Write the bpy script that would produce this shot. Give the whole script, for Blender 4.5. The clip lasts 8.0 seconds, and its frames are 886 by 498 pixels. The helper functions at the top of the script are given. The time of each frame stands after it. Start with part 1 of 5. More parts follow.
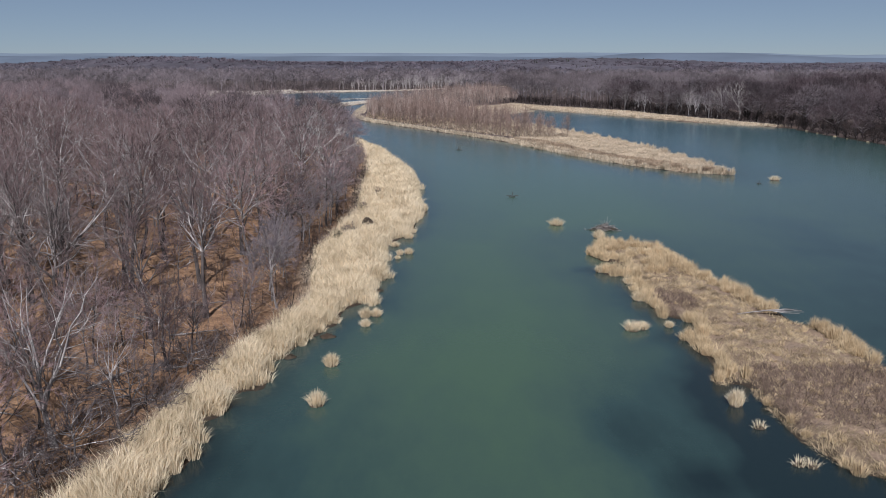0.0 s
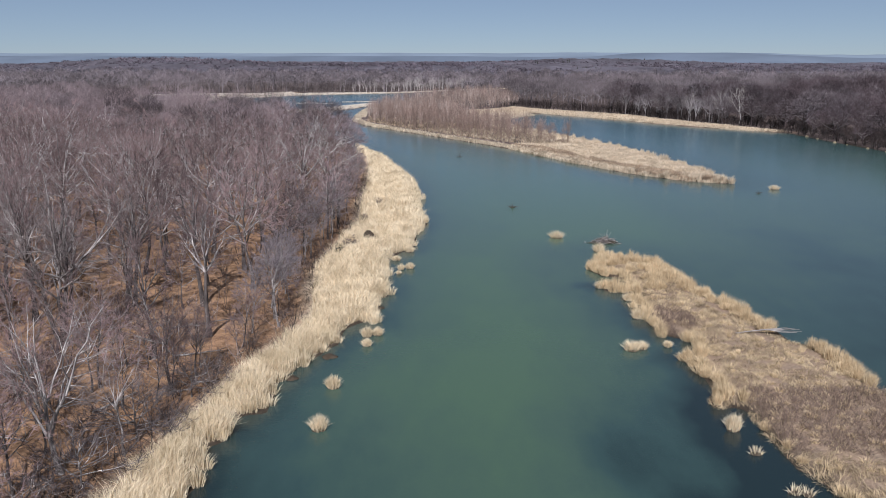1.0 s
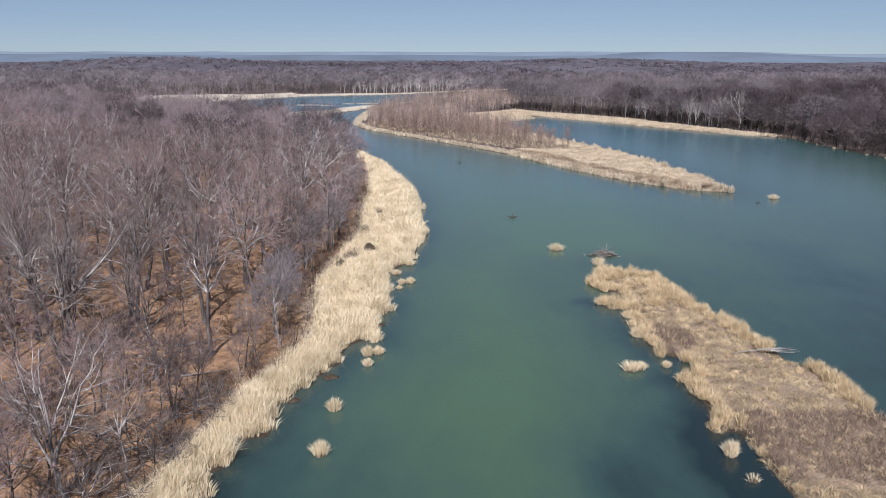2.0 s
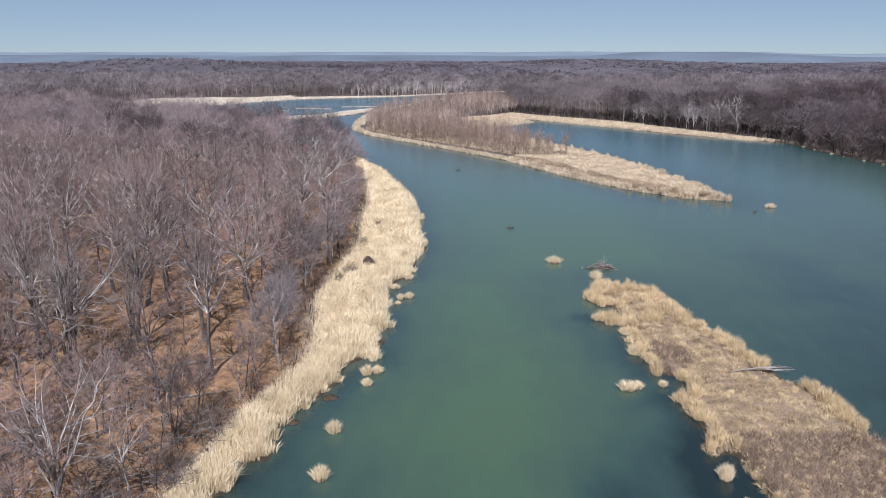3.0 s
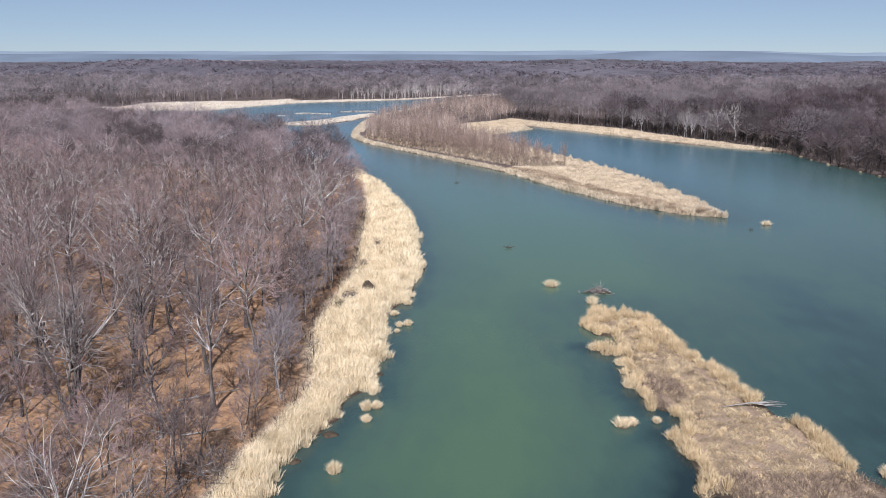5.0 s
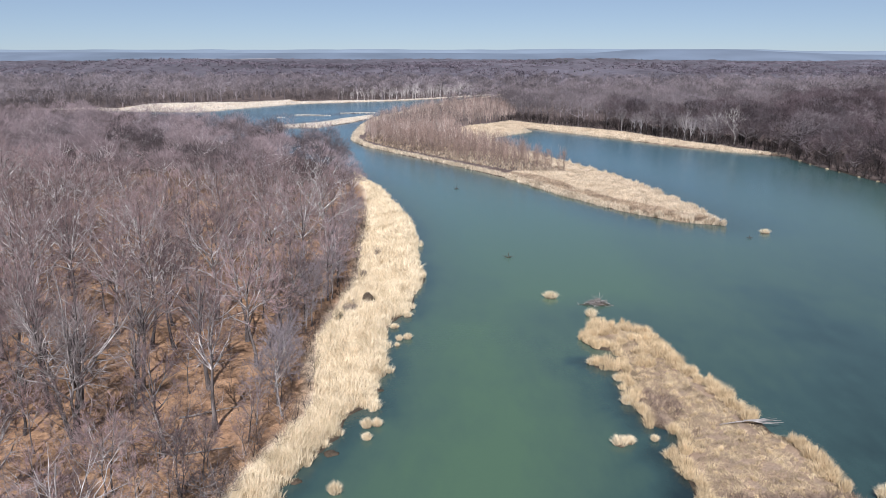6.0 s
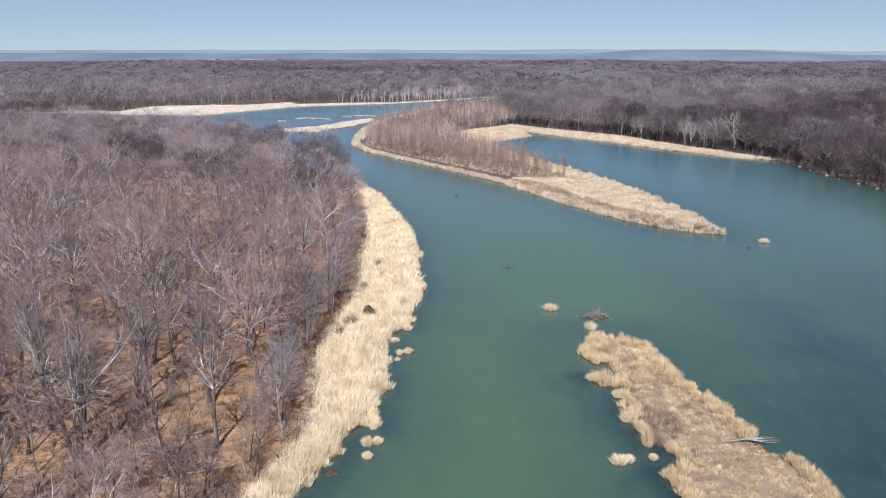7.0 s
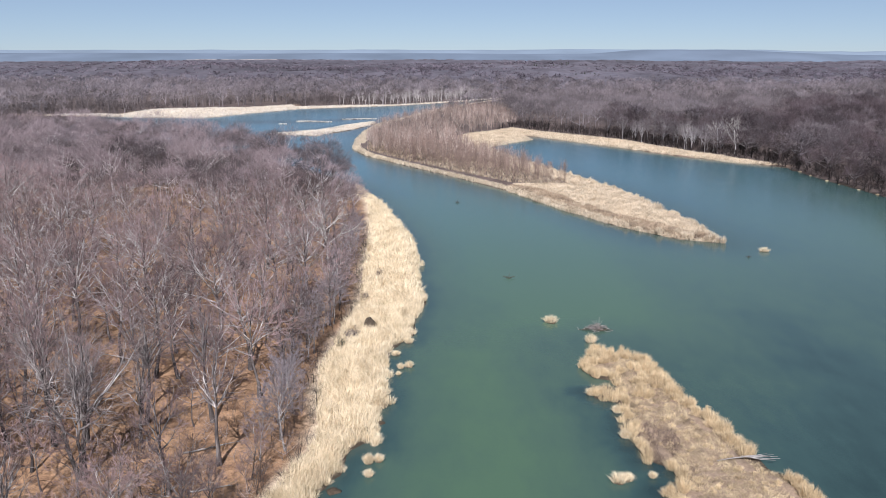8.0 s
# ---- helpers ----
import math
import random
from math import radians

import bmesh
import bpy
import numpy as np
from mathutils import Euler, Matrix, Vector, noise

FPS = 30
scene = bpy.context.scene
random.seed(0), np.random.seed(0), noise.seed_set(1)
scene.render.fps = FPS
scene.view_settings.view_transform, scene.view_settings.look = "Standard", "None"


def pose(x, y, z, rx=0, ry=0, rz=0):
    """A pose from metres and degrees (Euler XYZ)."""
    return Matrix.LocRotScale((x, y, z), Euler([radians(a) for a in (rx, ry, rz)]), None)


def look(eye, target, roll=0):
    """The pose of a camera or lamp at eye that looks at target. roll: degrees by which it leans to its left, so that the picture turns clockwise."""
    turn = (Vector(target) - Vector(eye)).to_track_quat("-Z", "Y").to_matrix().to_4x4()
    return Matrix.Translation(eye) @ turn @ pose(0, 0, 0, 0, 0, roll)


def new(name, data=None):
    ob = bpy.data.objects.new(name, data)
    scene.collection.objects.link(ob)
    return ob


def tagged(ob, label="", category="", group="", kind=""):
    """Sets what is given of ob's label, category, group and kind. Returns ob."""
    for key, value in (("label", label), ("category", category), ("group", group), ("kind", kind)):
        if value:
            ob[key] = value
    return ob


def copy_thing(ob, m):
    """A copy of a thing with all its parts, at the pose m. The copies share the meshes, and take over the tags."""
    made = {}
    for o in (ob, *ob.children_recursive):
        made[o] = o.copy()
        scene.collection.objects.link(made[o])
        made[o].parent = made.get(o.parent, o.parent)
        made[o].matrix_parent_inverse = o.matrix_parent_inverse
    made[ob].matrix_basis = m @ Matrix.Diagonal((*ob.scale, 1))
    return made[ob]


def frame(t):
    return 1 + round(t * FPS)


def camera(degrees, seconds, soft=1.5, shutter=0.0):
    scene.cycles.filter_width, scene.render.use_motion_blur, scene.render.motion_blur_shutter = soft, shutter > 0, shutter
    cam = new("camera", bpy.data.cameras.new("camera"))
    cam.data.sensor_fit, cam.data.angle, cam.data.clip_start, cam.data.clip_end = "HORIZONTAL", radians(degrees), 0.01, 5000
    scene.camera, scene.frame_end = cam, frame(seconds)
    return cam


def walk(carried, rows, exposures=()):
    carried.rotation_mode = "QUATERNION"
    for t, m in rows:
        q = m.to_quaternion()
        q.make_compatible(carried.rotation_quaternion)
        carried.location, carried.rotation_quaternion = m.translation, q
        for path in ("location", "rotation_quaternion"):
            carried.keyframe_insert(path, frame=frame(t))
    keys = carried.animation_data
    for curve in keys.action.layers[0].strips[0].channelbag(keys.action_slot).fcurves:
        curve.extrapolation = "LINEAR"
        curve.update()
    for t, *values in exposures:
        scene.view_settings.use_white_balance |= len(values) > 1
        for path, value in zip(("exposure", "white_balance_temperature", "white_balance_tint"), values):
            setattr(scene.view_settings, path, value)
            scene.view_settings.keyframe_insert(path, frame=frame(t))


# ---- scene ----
cam = camera(55.2, 8.0, soft=0.8)
PATH = [
    (0, (-0.137, 1.026, 26.064), (-0.14, 2.978, 25.628), 0.0),
    (0.5, (-0.128, 0.853, 27.175), (-0.132, 2.805, 26.738), 0.0),
    (1, (-0.13, 0.711, 28.289), (-0.135, 2.662, 27.852), 0.0),
    (1.5, (-0.179, 0.674, 29.44), (-0.185, 2.625, 29.0), 0.1),
    (3, (-0.131, 0.35, 32.873), (-0.133, 2.3, 32.432), -0.0),
    (3.5, (-0.022, 0.046, 33.984), (-0.024, 1.996, 33.541), -0.0),
    (4, (-0.018, -0.12, 35.138), (-0.019, 1.83, 34.694), -0.0),
    (4.5, (0.029, -0.192, 36.224), (0.028, 1.758, 35.78), -0.0),
    (6, (0.021, -0.487, 39.734), (0.021, 1.462, 39.284), 0.0),
    (6.5, (0.016, -0.569, 40.906), (0.016, 1.379, 40.456), 0.0),
    (7, (0.06, -0.62, 41.985), (0.059, 1.328, 41.535), 0.0),
    (7.5, (0.077, -0.661, 43.075), (0.075, 1.288, 42.624), 0.0),
    (8, (0.055, -0.693, 44.144), (0.052, 1.255, 43.693), 0.0),
]
# the clip's camera opens up as it climbs
EXPOSURES = [(0.0, 0.33, 5570, 13), (0.5, 0.47, 5570, 13), (1.0, 0.60, 5570, 13), (1.5, 0.69, 5570, 13), (3.5, 0.83, 5570, 13), (4.5, 0.90, 5570, 13), (6.5, 0.98, 5570, 13), (8.0, 1.00, 5570, 13)]
walk(cam, [(t, look(eye, target, roll)) for t, eye, target, roll in PATH], EXPOSURES)
# ---- world and sun ----
SUN_AZ = (-0.06, -1.0)          # the sun stands behind the camera
SUN_EL = radians(44)
world = bpy.data.worlds.new("world")
scene.world = world
world.use_nodes = True
wn = world.node_tree
sky = wn.nodes.new("ShaderNodeTexSky")
sky.sky_type = "NISHITA"
sky.sun_disc = False
sky.sun_elevation = SUN_EL
sky.sun_rotation = math.atan2(SUN_AZ[0], SUN_AZ[1])
sky.altitude = 200
sky.air_density = 0.5
sky.dust_density = 0.1
sky.ozone_density = 1.5
cool = wn.nodes.new("ShaderNodeMix")
cool.data_type, cool.blend_type = "RGBA", "MULTIPLY"
cool.inputs[0].default_value = 1.0
cool.inputs[7].default_value = (0.905, 0.853, 0.765, 1)
wn.links.new(sky.outputs[0], cool.inputs[6])
haze = wn.nodes.new("ShaderNodeMix")
haze.data_type = "RGBA"
haze.inputs[0].default_value = 0.38
haze.inputs[7].default_value = (5.7, 6.2, 6.7, 1)
wn.links.new(cool.outputs[2], haze.inputs[6])
wn.links.new(haze.outputs[2], wn.nodes["Background"].inputs[0])
wn.nodes["Background"].inputs[1].default_value = 0.043

sun_data = bpy.data.lights.new("sun", "SUN")
sun_data.energy = 5.0
sun_data.angle = radians(0.55)
sun_data.color = (1.0, 0.93, 0.84)
sun = new("sun", sun_data)
sun.matrix_world = look((SUN_AZ[0] * 100, SUN_AZ[1] * 100, 100 * math.tan(SUN_EL)), (0, 0, 0))

# ---- arithmetic ----
RNG = np.random.default_rng(7)


def hash2(ix, iy, seed):
    h = (ix.astype(np.int64) * 374761393 + iy.astype(np.int64) * 668265263 + seed * 974634777) & 0xFFFFFFFF
    h = ((h ^ (h >> 13)) * 1274126177) & 0xFFFFFFFF
    return ((h ^ (h >> 16)) & 0xFFFF) / 65535.0


def waves(x, y, size, seed=0, octaves=3):
    """Smooth noise about 0, within -1 to 1, with features of that size in metres."""
    x, y = np.asarray(x, float), np.asarray(y, float)
    out, amp, total = 0.0, 1.0, 0.0
    for o in range(octaves):
        u, v = x / size, y / size
        i, j = np.floor(u), np.floor(v)
        f, g = u - i, v - j
        f, g = f * f * (3 - 2 * f), g * g * (3 - 2 * g)
        s = seed * 17 + o
        a, b = hash2(i, j, s), hash2(i + 1, j, s)
        c, d = hash2(i, j + 1, s), hash2(i + 1, j + 1, s)
        out = out + amp * ((a * (1 - f) + b * f) * (1 - g) + (c * (1 - f) + d * f) * g)
        total += amp
        amp, size = amp * 0.5, size * 0.5
    return out / total * 2 - 1


def step(a, b, v):
    t = np.clip((v - a) / (b - a), 0, 1)
    return t * t * (3 - 2 * t)


def inside(poly, x, y):
    hit = np.zeros(np.shape(x), bool)
    n = len(poly)
    for k in range(n):
        (x0, y0), (x1, y1) = poly[k], poly[(k + 1) % n]
        if y0 != y1:
            cross = ((y0 > y) != (y1 > y)) & (x < (x1 - x0) * (y - y0) / (y1 - y0) + x0)
            hit ^= cross
    return hit


def edge_distance(poly, x, y):
    best = np.full(np.shape(x), 1e9)
    n = len(poly)
    for k in range(n):
        (x0, y0), (x1, y1) = poly[k], poly[(k + 1) % n]
        dx, dy = x1 - x0, y1 - y0
        t = np.clip(((x - x0) * dx + (y - y0) * dy) / (dx * dx + dy * dy + 1e-9), 0, 1)
        best = np.minimum(best, np.hypot(x - x0 - t * dx, y - y0 - t * dy))
    return best


def signed(poly, x, y):
    d = edge_distance(poly, x, y)
    return np.where(inside(poly, x, y), d, -d)


# ---- the plan: land, seen from above, in metres ----
LEFT = [(-26, -200), (-23, 0), (-20, 30), (-18, 48), (-17, 53), (-18, 59), (-16.2, 61), (-17, 64.5), (-15, 65.5), (-15, 71), (-13, 77),
        (-11, 83), (-11, 87), (-9, 91), (-7.8, 89), (-8, 97), (-7, 101), (-8, 112), (-8, 122), (-5, 127), (-5, 135), (-3.3, 147), (-4.4, 156), (-5.3, 166),
        (-5.7, 180), (-6.8, 191), (-8.4, 204), (-11, 214.6), (-13.3, 227), (-16.6, 241.5), (-20.2, 255), (-25, 270), (-29.5, 284), (-36, 300), (-52, 325), (-78, 362), (-100, 392), (-163, 430), (-230, 436), (-1600, 470), (-1600, -200)]
RIGHT = [(67, 195), (57, 200), (46, 214), (35, 238), (21, 274), (3, 306), (-20, 345), (-34, 370), (-43, 399), (-46, 440), (-46, 490), (-42, 540),
         (-19, 629), (2, 694), (20, 750), (55, 838), (400, 1200), (3000, 1200), (3000, -300), (150, -300), (146, 150), (139, 255), (135, 301),
         (134, 332), (119, 349), (102, 369), (84, 402), (62, 436), (44, 463), (44, 441), (33, 431), (20, 403), (31, 352), (45, 314), (57, 275),
         (62, 246), (66, 219)]
FAR = [(-4900, 460), (-335, 455), (-300, 540), (-264, 612), (-203, 594), (-166, 589), (-148, 628), (-112, 693), (-41, 731), (7, 782), (50, 842),
       (300, 1000), (4900, 1000), (4900, 4950), (-4900, 4950)]
SPIT = [(-98, 472), (-69, 461), (-54, 500), (-43, 542), (-46, 566), (-63, 532), (-74, 500), (-92, 482)]
ISLAND_LEFT = [(25, 121.5), (22.7, 122), (21.3, 117), (19.6, 114), (20.4, 110.3), (22.6, 109.6), (23.4, 107.4), (22.4, 105.4), (19.8, 105), (19.8, 103.6), (22.4, 102),
               (23, 99.8), (22.3, 97), (22.1, 94), (22.2, 91.2), (22.3, 88.6), (22.6, 85.6), (24, 84.4), (24.7, 83), (25.4, 82), (24.6, 80), (23, 78.1), (23.4, 75),
               (23.6, 72), (23.1, 70), (22.2, 67.4), (22.6, 66.1), (24, 67), (24.8, 66.2)]
ISLAND_NEAR = [(24.6, 64.4), (24.6, 61), (24.9, 57.5), (25.2, 55), (26, 52), (27.6, 50), (33, 43.5)]
ISLAND_RIGHT = [(42, 40), (46, 50), (43, 60), (40, 67), (38, 70.6), (38.3, 73.4), (38.2, 76.4), (38, 80), (36.8, 82), (35.2, 84), (34.9, 87), (34.2, 92.6), (33.2, 97.4), (31.9, 102), (31, 108), (30.2, 116), (27.3, 119.6)]
ISLAND = ISLAND_LEFT + ISLAND_NEAR + ISLAND_RIGHT
SHOALS = [(-103, 542, 3), (-92, 563, 6), (-84, 562, 4), (-77, 559, 4), (-66, 581, 4), (-59, 583, 5), (-51, 585, 5), (-10, 668, 8), (-2, 690, 7)]
LANDS = (LEFT, RIGHT, FAR, SPIT, ISLAND)

# reed beds that are wider than a fringe
LEFT_REEDS = [(-26, 20), (-20, 30), (-17.5, 48), (-17, 53), (-18, 59), (-16, 61), (-17, 64.5), (-15, 65), (-15, 71), (-13, 77), (-11, 83), (-11, 87),
              (-9, 91), (-7.8, 89), (-8, 97), (-7, 101), (-8, 112), (-8, 122), (-5, 127), (-5, 135), (-3.3, 147), (-4.4, 156), (-5.3, 166), (-5.7, 180), (-6.8, 191), (-8.4, 204), (-11, 214.6),
              (-13.3, 227), (-16.6, 241.5), (-20.2, 255), (-25, 270), (-29.5, 284), (-28, 266), (-23, 248), (-19, 207), (-17, 166), (-15.5, 145), (-17, 125), (-18, 112), (-16.6, 100), (-15, 88),
              (-17.8, 77), (-19.6, 70), (-21.2, 58), (-22.6, 48), (-30, 20)]
POINT_REEDS = [(66.5, 196), (57, 200.5), (46, 214.5), (35, 237), (20, 274), (24, 287), (44, 284), (40, 300), (22, 352), (14, 395), (8, 432), (8, 452), (18, 474), (40, 500),
               (67, 466), (91, 435), (108, 391), (136, 335), (119, 347), (84, 401), (44, 465), (46, 441), (20, 403), (31, 352), (46, 314), (58, 275), (66, 219)]
FAR_REEDS = [(-320, 610), (-264, 608), (-203, 592), (-166, 587), (-148, 626), (-112, 692), (-41, 730), (7, 781), (50, 841), (52, 852), (5, 792), (-42, 741),
             (-78, 735), (-110, 738), (-124, 737), (-160, 690), (-217, 668), (-240, 646), (-276, 640), (-320, 640)]
WILLOWS = [(43, 281), (22, 291), (3, 322), (-21, 361), (-36, 394), (-39, 440), (-38, 500), (-35, 535), (-12, 625), (12, 695), (40, 640), (44, 520),
           (22, 482), (4, 458), (6, 430), (12, 395), (20, 356), (38, 306)]


def far_width(x):
    """How far the pale reeds reach in from the far bank."""
    return 22 + 58 * step(-118, -150, x) * step(-240, -215, x) - 4 * step(-225, -245, x)


def shore(x, y):
    """How far a place lies inside the land; minus in the water."""
    x, y = np.asarray(x, float), np.asarray(y, float)
    best = np.full(x.shape, -1e9)
    for poly in LANDS:
        best = np.maximum(best, signed(poly, x, y))
    for sx, sy, r in SHOALS:
        best = np.maximum(best, r - np.hypot(x - sx, (y - sy) * 1.2))
    return best


def ground_height(x, y, d=None):
    x, y = np.asarray(x, float), np.asarray(y, float)
    d = shore(x, y) if d is None else d
    d = d + waves(x, y, 3.0, 3) * np.where(y < 330, 0.5, 1.5)
    high = 0.05 + 0.3 * step(0, 2.5, d) + 1.3 * step(10, 60, d) + 0.18 * waves(x, y, 7, 5) * step(3, 10, d)
    low = -0.1 - 1.3 * step(0, 6, -d)
    h = np.where(d > 0, high, low)
    far = step(1000, 2200, y)
    h = h + far * (3 + 8 * waves(x, y, 600, 8)) + 17 * np.exp(-((x + 470) / 190) ** 2 - ((y - 1400) / 240) ** 2) + 13 * np.exp(-((x - 330) / 420) ** 2 - ((y - 1750) / 260) ** 2) + 9 * np.exp(-((x + 60) / 300) ** 2 - ((y - 1280) / 140) ** 2)
    return h


# ---- mesh helpers ----
def mesh_of(name, verts, tris, material, smooth=False, shade=None):
    verts, tris = np.asarray(verts, np.float32), np.asarray(tris, np.int32)
    me = bpy.data.meshes.new(name)
    me.vertices.add(len(verts))
    me.vertices.foreach_set("co", verts.ravel())
    me.loops.add(tris.size)
    me.loops.foreach_set("vertex_index", tris.ravel())
    me.polygons.add(len(tris))
    me.polygons.foreach_set("loop_start", np.arange(0, tris.size, 3, dtype=np.int32))
    me.polygons.foreach_set("loop_total", np.full(len(tris), 3, np.int32))
    me.polygons.foreach_set("use_smooth", np.full(len(tris), smooth))
    me.update(calc_edges=True)
    me.materials.append(material)
    if shade is not None:
        at = me.color_attributes.new("kind_of_wood", "FLOAT_COLOR", "POINT")
        full = np.ones((len(verts), 4), np.float32)
        full[:, :2] = shade
        at.data.foreach_set("color", full.ravel())
    return me


class Soup:
    """Gathers pieces of a mesh."""

    def __init__(self):
        self.v, self.t, self.n = [], [], 0

    def add(self, verts, tris):
        if len(verts):
            self.v.append(np.asarray(verts, float))
            self.t.append(np.asarray(tris, int) + self.n)
            self.n += len(verts)
        return self

    def arrays(self):
        return np.concatenate(self.v), np.concatenate(self.t)

    def mesh(self, name, material, smooth=False):
        v, t = self.arrays()
        return mesh_of(name, v, t, material, smooth)


def unit(v):
    return v / (np.linalg.norm(v, axis=-1, keepdims=True) + 1e-9)


def sides_of(d):
    """Two directions square to each of the directions d."""
    ref = np.where(np.abs(d[..., 2:3]) > 0.9, np.array([1.0, 0, 0]), np.array([0, 0, 1.0]))
    u = unit(np.cross(d, ref))
    return u, np.cross(d, u)


def tube(points, radii, sides, cap=True):
    p = np.asarray(points, float)
    n = len(p)
    d = np.gradient(p, axis=0)
    u, w = sides_of(unit(d))
    a = np.linspace(0, 2 * np.pi, sides, endpoint=False)
    ring = p[:, None] + (u[:, None] * np.cos(a)[None, :, None] + w[:, None] * np.sin(a)[None, :, None]) * np.asarray(radii)[:, None, None]
    v = ring.reshape(-1, 3)
    i = np.arange(n - 1)[:, None] * sides
    k = np.arange(sides)[None]
    k2 = (k + 1) % sides
    t = np.concatenate([np.stack([i + k, i + k2, i + sides + k2], -1).reshape(-1, 3), np.stack([i + k, i + sides + k2, i + sides + k], -1).reshape(-1, 3)])
    if cap:
        v = np.concatenate([v, p[-1:]])
        last = (n - 1) * sides
        t = np.concatenate([t, np.stack([last + k[0], last + k2[0], np.full(sides, n * sides)], -1)])
    return v, t


def spikes(base, vec, r):
    """Three-sided tapering twigs, all at once."""
    base, vec, r = np.asarray(base, float), np.asarray(vec, float), np.asarray(r, float)
    n = len(base)
    u, w = sides_of(unit(vec))
    v = np.empty((n, 4, 3))
    for k in range(3):
        a = 2 * np.pi * k / 3
        v[:, k] = base + (u * np.cos(a) + w * np.sin(a)) * r[:, None]
    v[:, 3] = base + vec
    o = (np.arange(n) * 4)[:, None, None]
    t = np.array([[0, 1, 3], [1, 2, 3], [2, 0, 3]])[None] + o
    return v.reshape(-1, 3), t.reshape(-1, 3)


def slivers(base, vec, r):
    """The finest twigs: one tapering facet each, turned every way."""
    n = len(base)
    u, w = sides_of(unit(vec))
    a = RNG.uniform(0, np.pi, (n, 1))
    side = (u * np.cos(a) + w * np.sin(a)) * np.asarray(r, float)[:, None]
    v = np.stack([base - side, base + side, base + vec], 1)
    return v.reshape(-1, 3), np.arange(3 * n).reshape(-1, 3)


def bent_spikes(base, vec, r, lift):
    """Twigs of two lengths that bend by lift at the middle."""
    n = len(base)
    u, w = sides_of(unit(vec))
    v = np.empty((n, 7, 3))
    mid = base + vec * 0.5 - lift * 0.5
    for k in range(3):
        a = 2 * np.pi * k / 3
        off = (u * np.cos(a) + w * np.sin(a)) * r[:, None]
        v[:, k] = base + off
        v[:, 3 + k] = mid + off * 0.6
    v[:, 6] = base + vec
    o = (np.arange(n) * 7)[:, None, None]
    t = np.array([[0, 1, 4], [0, 4, 3], [1, 2, 5], [1, 5, 4], [2, 0, 3], [2, 3, 5], [3, 4, 6], [4, 5, 6], [5, 3, 6]])[None] + o
    return v.reshape(-1, 3), t.reshape(-1, 3)


def blades(base, vec, width, bend):
    """Narrow leaves: two joints each, bowed by bend at the tip."""
    n = len(base)
    a = RNG.uniform(0, 2 * np.pi, n)
    side = np.stack([np.cos(a), np.sin(a), np.zeros(n)], -1) * (np.asarray(width) * 0.5)[:, None]
    mid = base + vec * 0.6
    v = np.empty((n, 5, 3))
    v[:, 0], v[:, 1] = base - side, base + side
    v[:, 2], v[:, 3] = mid - side * 0.8, mid + side * 0.8
    v[:, 4] = base + vec + bend
    o = (np.arange(n) * 5)[:, None, None]
    t = np.array([[0, 1, 3], [0, 3, 2], [2, 3, 4]])[None] + o
    return v.reshape(-1, 3), t.reshape(-1, 3)


def part(name, soup, material, parent, label="", smooth=False):
    ob = new(name, soup.mesh(name, material, smooth))
    ob.parent = parent
    if label:
        ob["label"] = label
    return ob


def flat_noise(n, s):
    return RNG.normal(0, s, (n, 3))


